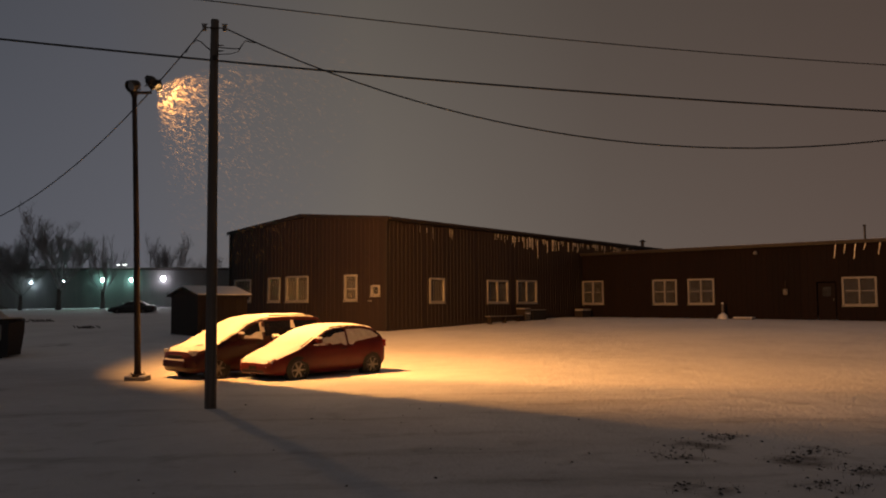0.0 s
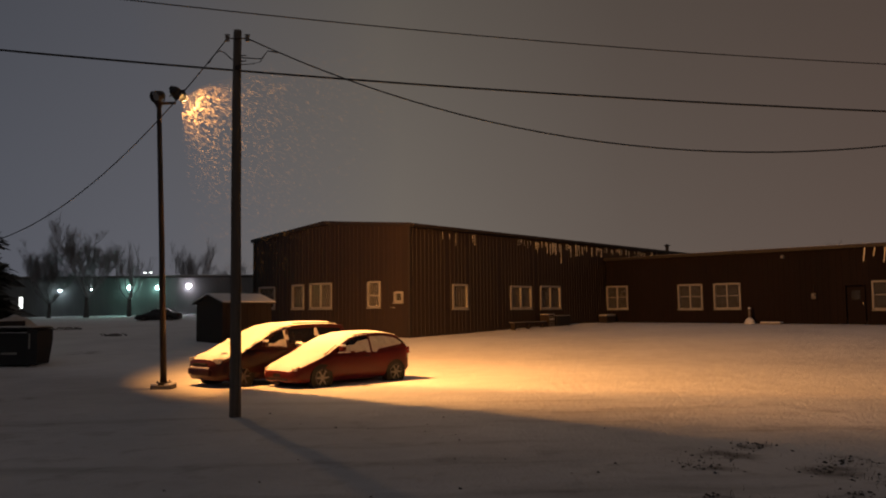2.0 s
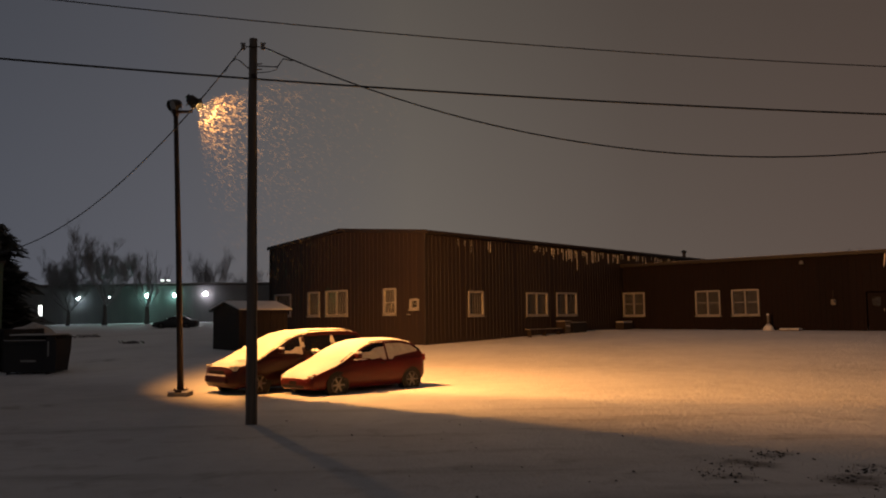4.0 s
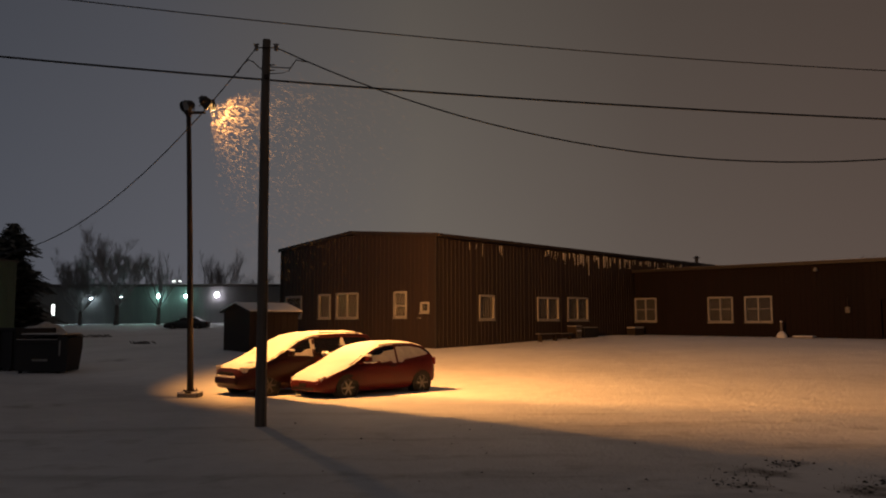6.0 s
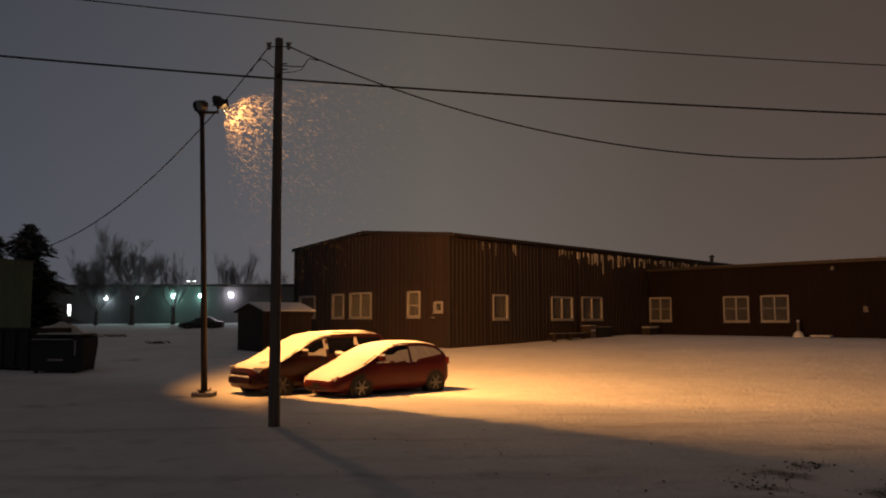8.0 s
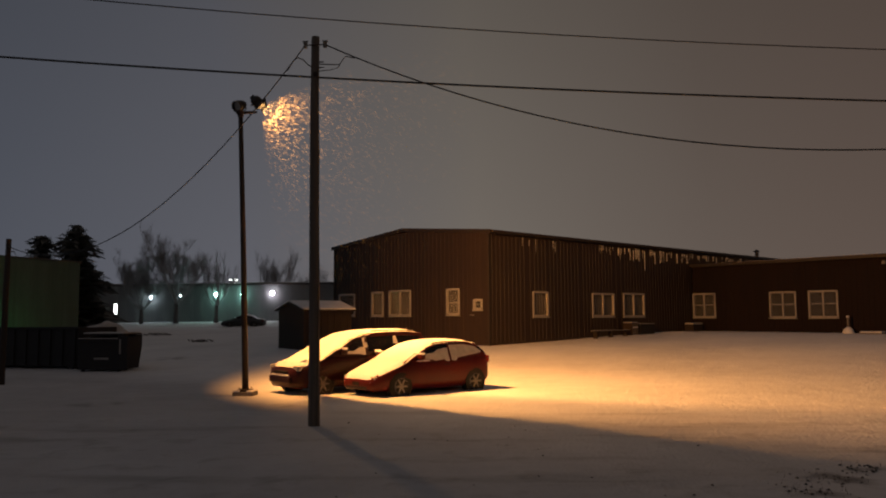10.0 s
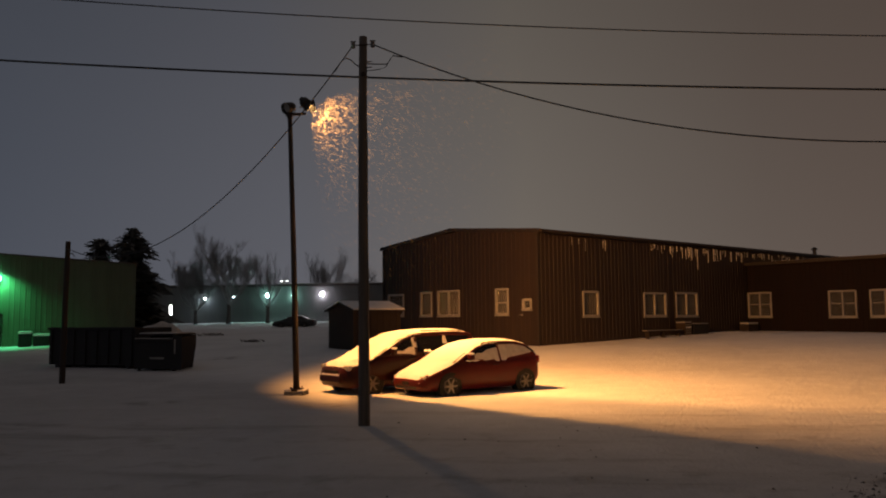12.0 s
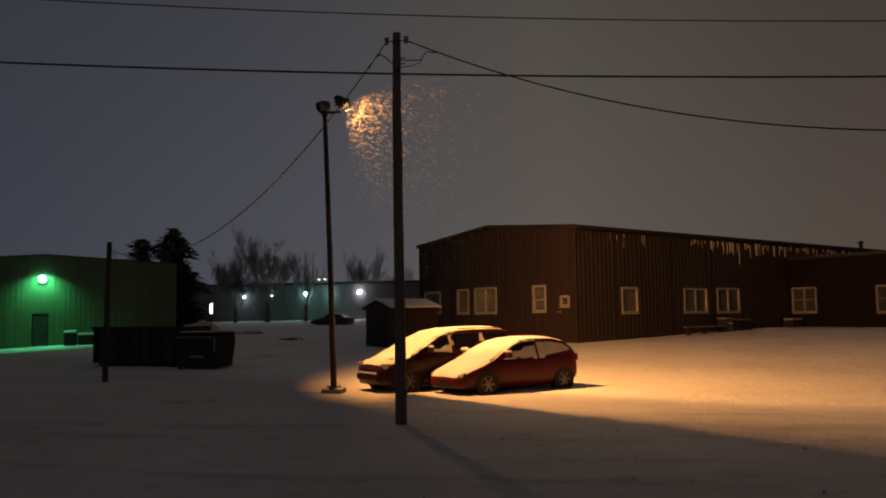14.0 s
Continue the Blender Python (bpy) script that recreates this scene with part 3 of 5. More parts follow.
def build_lamp_post():
    post = thing("lamp_post", "tall rusted steel lamp post with two floodlights on a concrete base", "lamp post", pose(-6.61, 21.34, 0))
    part("shaft", ring_tube(bmesh.new(), [(0, 0, 0.155), (-0.11, 0, 4.0), (-0.24, 0, 7.62)], [0.085, 0.075, 0.062], 16), RUST_STEEL, post, smooth=True)
    part("base_plate", box(-0.17, 0.17, -0.17, 0.17, 0.101, 0.16, 0.01), RUST_STEEL, post)
    for x, y in ((-0.12, -0.12), (0.12, -0.12), (0.12, 0.12), (-0.12, 0.12)):
        part("bolt", ring_tube(bmesh.new(), [(x, y, 0.16), (x, y, 0.21)], [0.018, 0.018], 6), RUST_STEEL, post)
    part("footing", box(-0.27, 0.27, -0.27, 0.27, -0.3, 0.10, 0.03), CONCRETE, post)
    part("footing_snow", box(-0.27, -0.09, -0.27, 0.27, 0.101, 0.15, 0.02), SNOW, post)
    part("footing_snow", box(0.10, 0.27, -0.27, 0.27, 0.101, 0.14, 0.02), SNOW, post)
    part("crossarm", ring_tube(bmesh.new(), [(-0.34, -0.05, 7.64), (-0.24, 0, 7.66), (0.18, 0.12, 7.70)], [0.035, 0.045, 0.035], 10), RUST_STEEL, post)
    part("tenon", ring_tube(bmesh.new(), [(-0.24, 0, 7.55), (-0.24, 0, 7.72)], [0.08, 0.08], 12), RUST_STEEL, post)
    flood_head(post, (0.19, 0.08, 7.98), -69, -42, True)
    # added leaning plate, no real lamp part: keeps the beam off the near road
    at, side = FLOOD - post.location, Vector((0.707, -0.707, 0))
    bm, rows = bmesh.new(), []
    for off in (0.0, -0.006):
        rows.append([bm.verts.new(at + side * a + CUTOFF_N * (n + off) + Vector((0, 0, c))) for a, n, c in ((0.03, -0.040, 0.10), (0.36, -0.040, 0.10), (0.36, 0.0286, -0.20), (0.03, 0.0286, -0.20))])
    bm.faces.new(rows[0])
    bm.faces.new(rows[1][::-1])
    for i in range(4):
        bm.faces.new((rows[0][i], rows[1][i], rows[1][(i + 1) % 4], rows[0][(i + 1) % 4]))
    part("glare_shield", bm, BLACK_METAL, post)
    flood_head(post, (-0.26, 0.0, 7.86), 150, -24, False)


build_utility_pole()
build_lamp_post()


def along(p, q, ext):
    d = Vector(q) - Vector(p)
    return Vector(p) - d * ext, Vector(q) + d * ext


wire("trunk_cable", sagging(*along((-10.44, 15.295, 9.039), (12.65, 16.967, 7.892), 1.1), 1.847, 60), 0.021, "thick black trunk cable strung past the wooden pole")
wire("overhead_wire", sagging(*along((-10.54, 14.703, 11.154), (13.64, 18.163, 10.266), 1.1), 2.882, 60), 0.012, "thin black overhead wire above the yard")
wire("service_drop", sagging((-3.22, 15.29, 7.37), (21.61, 11.507, 10.127), 3.857, 48), 0.014, "sagging black service drop tied to the wooden pole")
wire("service_drop", sagging((-3.61, 15.29, 7.37), (-15.48, 24.72, 4.4), 1.68, 40), 0.012, "sagging black service drop leading off the wooden pole")
# slack loops joining the drops at the pole head
wire("jumper_wire", [(-3.33, 15.28, 6.98), (-3.1, 15.27, 6.96), (-2.93, 15.26, 6.95), (-2.87, 15.25, 7.03), (-2.81, 15.25, 7.11), (-2.62, 15.22, 7.06)], 0.011, "short slack black wire looped beside the pole")
wire("jumper_wire", [(-3.34, 15.28, 6.84), (-3.09, 15.26, 6.85), (-2.95, 15.25, 6.89), (-2.86, 15.25, 7.04)], 0.008, "short slack black wire looped beside the pole")
wire("jumper_wire", [(-3.49, 15.28, 6.93), (-3.56, 15.27, 6.98), (-3.65, 15.27, 7.07), (-3.75, 15.27, 7.12), (-3.85, 15.28, 7.05), (-3.98, 15.34, 6.88)], 0.011, "short slack black wire looped beside the pole")


# ---- vehicles: a lofted body, a tapered cabin with set-in panes, wheels, lamps, and a coat of snow ----
def lerp_at(rows, x):
    """Row values at x, from rows (x, a, b, ...) sorted by falling x, with smooth blends."""
    if x >= rows[0][0]:
        return rows[0][1:]
    for p, q in zip(rows, rows[1:]):
        if x >= q[0]:
            k = (p[0] - x) / (p[0] - q[0])
            return tuple(a + (c - a) * k for a, c in zip(p[1:], q[1:]))
    return rows[-1][1:]


def car_body(stations):
    """Stations (x, z_bottom, z_top, half width), front to back, lofted with rounded flanks."""
    bm, rings = bmesh.new(), []
    x0, x1 = stations[0][0], stations[-1][0]
    count = 44
    for k in range(count + 1):
        x = x0 + (x1 - x0) * k / count
        zb, zt, w = lerp_at(stations, x)
        h = zt - zb
        half = [(0.0, zb), (w * 0.80, zb), (w * 0.95, zb + 0.10 * h), (w * 0.985, zb + 0.28 * h), (w, zb + 0.55 * h), (w * 0.985, zb + 0.78 * h), (w * 0.95, zb + 0.92 * h), (w * 0.86, zt), (w * 0.45, zt + 0.025), (0.0, zt + 0.035)]
        ring = half + [(-a, z) for a, z in half[-2:0:-1]]
        rings.append([bm.verts.new((x, a, z)) for a, z in ring])
    n = len(rings[0])
    for a, c in zip(rings, rings[1:]):
        for i in range(n):
            bm.faces.new((a[i], a[(i + 1) % n], c[(i + 1) % n], c[i]))
    bm.faces.new(rings[0])
    bm.faces.new(rings[-1][::-1])
    return bm


def wheel(car, x, y, r, side):
    """A tyre with a rim of spokes; side is +1 on the car's left."""
    m = pose(x, y, r, 90 * -side, 0, 0)
    w = 0.10
    tyre = part("wheel", ring_tube(bmesh.new(), [(0, 0, -w), (0, 0, -w * 0.8), (0, 0, w * 0.8), (0, 0, w)], [r * 0.86, r, r, r * 0.86], 24), RUBBER, car, m=m, smooth=False)
    part("rim", ring_tube(bmesh.new(), [(0, 0, w - 0.02), (0, 0, w + 0.008), (0, 0, w + 0.004), (0, 0, w - 0.015)], [r * 0.68, r * 0.66, r * 0.60, r * 0.56], 24), PLASTIC, tyre)
    bm = bmesh.new()
    for k in range(6):
        a = math.radians(60 * k)
        c, s = math.cos(a), math.sin(a)
        t = r * 0.09
        vs = [(0.02 * c - t * s, 0.02 * s + t * c), (r * 0.63 * c - t * 0.7 * s, r * 0.63 * s + t * 0.7 * c), (r * 0.63 * c + t * 0.7 * s, r * 0.63 * s - t * 0.7 * c), (0.02 * c + t * s, 0.02 * s - t * c)]
        lo = [bm.verts.new((px, py, w - 0.01)) for px, py in vs]
        hi = [bm.verts.new((px, py, w + 0.012)) for px, py in vs]
        bm.faces.new(hi)
        for i in range(4):
            bm.faces.new((lo[i], lo[(i + 1) % 4], hi[(i + 1) % 4], hi[i]))
    ring_tube(bm, [(0, 0, w + 0.0), (0, 0, w + 0.02)], [r * 0.20, r * 0.17], 12)
    ring_tube(bm, [(0, 0, w - 0.005), (0, 0, w + 0.014)], [r * 0.70, r * 0.66], 24, cap=False)
    part("hub_cap", bm, ALLOY, tyre)


def snow_coat(profile, width, thick, x_lo, x_hi, seed):
    """Snow lying on the tops: follows profile (x, z) across width(x), thick in the middle and rounded off at the rim."""
    bm, grid, rng = bmesh.new(), [], random.Random(seed)
    nx, ny = 60, 20
    for i in range(nx + 1):
        x = x_hi + (x_lo - x_hi) * i / nx
        z, w, row = lerp_at(profile, x)[0], lerp_at(width, x)[0], []
        end = min(1.0, min(i, nx - i) / 2.5)
        for j in range(ny + 1):
            t = -1 + 2 * j / ny
            rim = min(1.0, (1 - abs(t)) * ny / 3.2)
            lift = thick * math.sqrt(max(0.0, end)) * math.sqrt(max(0.0, rim))
            p = Vector((x * 2.3, t * 3, seed))
            lift *= 1 + 0.28 * noise.noise(p) + 0.15 * noise.noise(p * 3)
            row.append(bm.verts.new((x, t * w * (1 + 0.03 * noise.noise(p * 2)), z + 0.03 * (1 - t * t) - 0.03 * t * t - 0.006 + lift)))
        grid.append(row)
    for a, c in zip(grid, grid[1:]):
        for j in range(ny):
            bm.faces.new((a[j], a[j + 1], c[j + 1], c[j]))
    return bm


def side_pane(corners, out):
    """A thin pane over the corners (x, y, z), raised outwards by out."""
    bm = bmesh.new()
    a = [bm.verts.new(p) for p in corners]
    c = [bm.verts.new((p[0], p[1] + out, p[2])) for p in corners]
    bm.faces.new(c)
    bm.faces.new(a[::-1])
    for i in range(len(a)):
        j = (i + 1) % len(a)
        bm.faces.new((a[i], a[j], c[j], c[i]))
    return bm


def build_car(name, label, m, spec, paint, snow=True):
    car = thing(name, label, "car", m)
    st, cab, belt_w, roof_w = spec["body"], spec["cabin"], spec["belt_w"], spec["roof_w"]
    part("body", car_body(st), paint, car, smooth=True)
    # cabin: outline from cowl over the roof to the tail, leaning in towards the roof
    belt = spec["belt"]

    def side_y(z):
        k = max(0.0, min(1.0, (z - belt) / (spec["height"] - belt)))
        return belt_w + (roof_w - belt_w) * k ** 1.15

    bm = bmesh.new()
    left = [bm.verts.new((x, side_y(z), z)) for x, z in cab]
    right = [bm.verts.new((x, -side_y(z), z)) for x, z in cab]
    mid = [bm.verts.new((x, 0, z + (0.035 if z > belt + 0.1 else 0.0))) for x, z in cab]
    n = len(cab)
    for i in range(n - 1):
        bm.faces.new((left[i], left[i + 1], mid[i + 1], mid[i]))
        bm.faces.new((mid[i], mid[i + 1], right[i + 1], right[i]))
    bm.faces.new(left)
    bm.faces.new(right[::-1])
    roofline = [e for e in bm.edges if abs(e.verts[0].co.y) > 0.3 and e.verts[0].co.y * e.verts[1].co.y > 0 and min(v.co.z for v in e.verts) > belt + 0.1]
    bmesh.ops.bevel(bm, geom=roofline, offset=0.05, segments=3, affect="EDGES", profile=0.5)
    part("cabin", bm, paint, car)
    for pts, mat, nm in spec["panes"]:
        for side in (1, -1):
            corners = [(x, side * (side_y(z) + 0.002), z) for x, z in pts]
            part(nm, side_pane(corners, side * (0.014 if mat is THIN_SHADED_SNOW else 0.006)), mat, car, "wind-blown snow stuck to the side glass" if mat is THIN_SHADED_SNOW else "")
    for (xa, za), (xb, zb) in spec["screens"]:
        ya, yb = side_y(za) - 0.07, side_y(zb) - 0.07
        bm = bmesh.new()
        d = Vector((xb - xa, 0, zb - za)).normalized()
        nrm = Vector((-d.z, 0, d.x)) * (0.010 if d.x < 0 else -0.010)
        nrm = Vector((abs(nrm.x) * (1 if xa > 0 else -1), 0, abs(nrm.z)))
        vs = [bm.verts.new(Vector(p) + nrm) for p in ((xa, ya, za), (xa, -ya, za), (xb, -yb, zb), (xb, yb, zb))]
        bm.faces.new(vs)
        part("windscreen", bm, CAR_GLASS, car)
    r = spec["wheel_r"]
    for x in spec["axles"]:
        for side in (1, -1):
            y = side * (spec["track"])
            bm = ring_tube(bmesh.new(), [(x, y - side * 0.12, r), (x, y + side * 0.108, r)], [r * 1.16, r * 1.16], 28)
            part("wheel_arch", bm, PLASTIC, car)
            wheel(car, x, y + side * 0.012, r, side)
    for nm, (x0, x1, y0, y1, z0, z1), mat, both in spec["bits"]:
        for side in ((1, -1) if both else (1,)):
            part(nm, box(x0, x1, *(sorted((side * y0, side * y1)) if both else (y0, y1)), z0, z1, min(0.02, 0.3 * min(x1 - x0, abs(y1 - y0), z1 - z0))), mat, car)
    for side in (1, -1):
        x, z = spec["mirror"]
        y = side * (belt_w + 0.12)
        mirror = part("mirror", box(x - 0.07, x + 0.07, y - 0.09, y + 0.09, z, z + 0.13, 0.03), paint, car)
        if snow:
            part("mirror_snow", box(x - 0.065, x + 0.065, y - 0.085, y + 0.085, z + 0.125, z + 0.18, 0.025), SNOW, mirror)
    if snow:
        part("snow_coat", snow_coat(spec["top"], spec["top_w"], spec["snow"], *spec["snow_x"], seed=len(name)), SNOW, car, "thick fresh snow", smooth=True)
        for x0, x1, z, t in spec["ledges"]:
            for side in (1,):
                y = side_y(z) + 0.012
                pts = [(x0 + (x1 - x0) * k / 8, y + 0.02, z + 0.01 * math.sin(k * 2.1)) for k in range(9)]
                part("ledge_snow", ring_tube(bmesh.new(), pts, [0.01] + [t * (0.7 + 0.3 * math.sin(k * 1.7)) for k in range(7)] + [0.01], 8), SNOW, car, smooth=True)
    return car


HATCH = dict(
    height=1.43, belt=0.90, belt_w=0.80, roof_w=0.60, wheel_r=0.31, track=0.735, axles=(1.28, -1.34),
    body=[(2.12, 0.28, 0.44, 0.56), (2.06, 0.22, 0.53, 0.70), (1.90, 0.19, 0.63, 0.78), (1.55, 0.18, 0.76, 0.83), (1.0, 0.18, 0.92, 0.85), (0.3, 0.18, 0.94, 0.85), (-0.8, 0.18, 0.98, 0.85), (-1.5, 0.20, 1.02, 0.84), (-1.80, 0.26, 1.02, 0.82), (-1.92, 0.32, 0.92, 0.75), (-1.98, 0.38, 0.76, 0.66)],
    cabin=[(1.18, 0.90), (0.75, 1.13), (0.30, 1.335), (0.0, 1.405), (-0.35, 1.43), (-0.8, 1.43), (-1.2, 1.405), (-1.52, 1.335), (-1.73, 1.19), (-1.88, 0.92)],
    panes=[([(0.82, 0.96), (0.20, 1.26), (-0.08, 1.34), (-0.42, 1.35), (-0.42, 0.97)], CAR_GLASS, "side_window"), ([(0.60, 0.965), (0.34, 1.12), (0.10, 1.13), (-0.06, 1.22), (-0.42, 1.26), (-0.42, 0.90), (-0.30, 0.90), (-0.24, 0.96), (0.10, 0.92), (0.16, 0.965)], THIN_SHADED_SNOW, "snow_film"), ([(-0.50, 0.92), (-0.50, 1.33), (-1.02, 1.335), (-1.42, 1.27), (-1.66, 1.13), (-1.60, 1.09), (-0.72, 0.98), (-0.64, 0.90)], THIN_SHADED_SNOW, "quarter_window"), ([(-1.50, 1.275), (-1.62, 1.24), (-1.76, 1.12), (-1.70, 1.11)], CAR_GLASS, "rear_quarter_glass")],
    screens=[((1.05, 0.97), (0.32, 1.325)), ((-1.83, 1.02), (-1.54, 1.30))],
    bits=[("headlight", (1.80, 2.03, 0.44, 0.70, 0.48, 0.58), LENS, True), ("tail_light", (-1.93, -1.78, 0.66, 0.79, 0.80, 1.0), TAIL_LENS, True), ("grille", (2.0, 2.115, -0.30, 0.30, 0.40, 0.45), PLASTIC, False), ("lower_grille", (2.02, 2.125, -0.48, 0.48, 0.25, 0.33), PLASTIC, False), ("licence_plate", (2.12, 2.135, -0.15, 0.15, 0.34, 0.44), PLASTIC, False), ("door_handle", (-0.36, -0.16, 0.842, 0.872, 0.80, 0.83), PLASTIC, True), ("bumper", (-2.0, -1.85, -0.66, 0.66, 0.40, 0.58), RED_PAINT, False)],
    mirror=(0.66, 0.98), top=[(2.11, 0.45), (2.05, 0.54), (1.90, 0.635), (1.55, 0.765), (1.18, 0.90), (0.75, 1.13), (0.30, 1.335), (0.0, 1.405), (-0.35, 1.43), (-0.8, 1.43), (-1.2, 1.405), (-1.55, 1.335), (-1.80, 1.19)],
    top_w=[(2.11, 0.58), (2.0, 0.68), (1.85, 0.74), (1.4, 0.80), (1.1, 0.82), (0.7, 0.775), (0.3, 0.69), (0.0, 0.635), (-0.9, 0.61), (-1.4, 0.62), (-1.82, 0.62)], snow=0.04, snow_x=(-1.72, 2.11),
    ledges=[(0.75, 0.30, 0.94, 0.018)])
VAN = dict(
    height=1.74, belt=1.08, belt_w=0.92, roof_w=0.72, wheel_r=0.33, track=0.84, axles=(1.60, -1.52),
    body=[(2.50, 0.36, 0.58, 0.44), (2.46, 0.27, 0.68, 0.66), (2.36, 0.22, 0.77, 0.82), (2.18, 0.21, 0.85, 0.91), (1.75, 0.20, 0.97, 0.96), (1.2, 0.20, 1.09, 0.97), (0.3, 0.20, 1.12, 0.98), (-1.2, 0.20, 1.14, 0.98), (-2.1, 0.22, 1.15, 0.96), (-2.38, 0.28, 1.10, 0.90), (-2.46, 0.38, 0.95, 0.82)],
    cabin=[(1.55, 1.05), (1.05, 1.31), (0.62, 1.53), (0.35, 1.635), (-0.1, 1.71), (-0.9, 1.74), (-1.7, 1.735), (-2.15, 1.69), (-2.32, 1.45), (-2.42, 1.08)],
    panes=[([(1.02, 1.14), (0.42, 1.50), (0.10, 1.585), (0.10, 1.16)], CAR_GLASS, "side_window"), ([(-0.02, 1.17), (-0.02, 1.60), (-1.02, 1.63), (-1.02, 1.19)], CAR_GLASS, "side_window"), ([(-1.14, 1.20), (-1.14, 1.63), (-2.0, 1.60), (-2.14, 1.24)], CAR_GLASS, "side_window"), ([(0.98, 1.14), (0.80, 1.22), (0.52, 1.20), (0.30, 1.30), (0.10, 1.32), (0.10, 1.08), (0.30, 1.12)], THIN_SHADED_SNOW, "snow_film"), ([(0.14, 1.30), (0.16, 1.57), (0.03, 1.60), (-0.01, 1.30)], THIN_SHADED_SNOW, "snow_film"), ([(-0.98, 1.40), (-1.02, 1.62), (-1.10, 1.62), (-1.16, 1.38)], THIN_SHADED_SNOW, "snow_film")],
    screens=[((1.42, 1.12), (0.50, 1.58)), ((-2.38, 1.2), (-2.2, 1.62))],
    bits=[("headlight", (2.14, 2.37, 0.56, 0.84, 0.70, 0.84), LENS, True), ("tail_light", (-2.48, -2.36, 0.76, 0.90, 0.85, 1.45), TAIL_LENS, True), ("grille", (2.36, 2.49, -0.40, 0.40, 0.62, 0.70), PLASTIC, False), ("bumper", (2.28, 2.52, -0.62, 0.62, 0.36, 0.54), MAROON_PAINT, False), ("bumper_snow", (2.34, 2.505, -0.52, 0.52, 0.545, 0.60), SNOW, False), ("licence_plate", (2.47, 2.50, -0.15, 0.15, 0.42, 0.53), PLASTIC, False), ("door_handle", (0.16, 0.36, 0.968, 0.998, 0.96, 1.0), PLASTIC, True), ("slide_rail", (-2.0, -0.3, 0.972, 0.99, 1.10, 1.125), PLASTIC, True), ("roof_rail", (-1.9, -0.3, 0.60, 0.64, 1.75, 1.79), BLACK_METAL, True), ("pillar", (-0.005, 0.085, 0.80, 0.835, 1.16, 1.58), MAROON_PAINT, True)],
    mirror=(0.92, 1.14), top=[(2.42, 0.72), (2.22, 0.84), (1.75, 0.97), (1.55, 1.06), (1.05, 1.31), (0.62, 1.53), (0.35, 1.635), (-0.1, 1.71), (-0.9, 1.74), (-1.7, 1.735), (-2.15, 1.69)],
    top_w=[(2.42, 0.72), (2.22, 0.84), (1.75, 0.90), (1.4, 0.93), (0.9, 0.88), (0.4, 0.78), (-0.5, 0.72), (-2.15, 0.70)], snow=0.06, snow_x=(-2.1, 2.38),
    ledges=[(2.0, 1.75, 0.80, 0.02), (-0.22, -0.48, 1.17, 0.075)])
SEDAN = dict(
    height=1.40, belt=0.90, belt_w=0.82, roof_w=0.60, wheel_r=0.31, track=0.75, axles=(1.35, -1.35),
    body=[(2.35, 0.34, 0.56, 0.55), (2.28, 0.24, 0.66, 0.76), (1.8, 0.2, 0.80, 0.85), (1.0, 0.2, 0.92, 0.86), (-1.0, 0.2, 0.95, 0.86), (-1.9, 0.22, 0.95, 0.84), (-2.3, 0.28, 0.90, 0.76), (-2.38, 0.4, 0.75, 0.62)],
    cabin=[(1.15, 0.90), (0.5, 1.25), (0.1, 1.37), (-0.5, 1.40), (-1.0, 1.33), (-1.5, 1.08), (-1.75, 0.90)],
    panes=[([(0.85, 0.95), (0.3, 1.27), (-0.3, 1.33), (-0.3, 0.97)], CAR_GLASS, "side_window"), ([(-0.38, 0.97), (-0.38, 1.33), (-0.9, 1.28), (-1.35, 1.02)], CAR_GLASS, "side_window")],
    screens=[((1.0, 0.98), (0.25, 1.32))], bits=[("headlight", (2.12, 2.28, 0.5, 0.76, 0.58, 0.68), LENS, True), ("tail_light", (-2.38, -2.26, 0.5, 0.76, 0.68, 0.84), TAIL_LENS, True), ("bumper", (2.25, 2.38, -0.7, 0.7, 0.32, 0.5), PLASTIC, False)],
    mirror=(0.7, 0.98), top=[(2.3, 0.66), (1.8, 0.80), (1.15, 0.92), (0.5, 1.25), (0.1, 1.37), (-0.5, 1.40), (-1.0, 1.33)],
    top_w=[(2.3, 0.6), (1.5, 0.72), (1.0, 0.74), (0.2, 0.6), (-1.0, 0.58)], snow=0.035, snow_x=(-1.0, 0.2), ledges=[])

build_car("hatchback", "red hatchback car thickly covered with fresh snow", pose(-2.06, 22.5, -0.06, 0, 0, 224), HATCH, RED_PAINT)
build_car("minivan", "dark maroon minivan with snow on bonnet and roof", pose(-4.08, 23.2, -0.04, 0, 0, 222) @ Matrix.Diagonal((0.915, 0.95, 0.957, 1)), VAN, MAROON_PAINT)
build_car("sedan", "dark saloon car parked before the far building", pose(-27.8, 88.0, 1.02, 0, 0, 183), SEDAN, DARK_PAINT)


# ---- the far lot: a long pale building with wall lamps, the green-lit building, trees ----
def build_far_building():
    house = thing("far_building", "long pale flat-roofed building across the far lot", "building", pose(-20.0, 101.0, 1.2))
    x0, x1 = -46.0, 24.0
    marks = [x0 + 2.5 * k for k in range(29)]
    me = siding(2.5, 0.0, 5.1, 5.1)
    for a in marks[:-1]:
        piece("siding_panel", me, FAR_SIDING, house, m=pose(a + 2.5, 0, 0, 0, 0, 180))
    part("body", box(x0, x1, 0.14, 22, 0, 5.05), FAR_SIDING, house)
    part("roof", box(x0 - 0.2, x1 + 0.2, -0.12, 22, 5.12, 5.35, 0.03), DARK_TRIM, house)
    part("roof_snow", box(x0 - 0.1, x1 + 0.1, 0.1, 21.9, 5.351, 5.45, 0.03), SNOW, house)
    return house


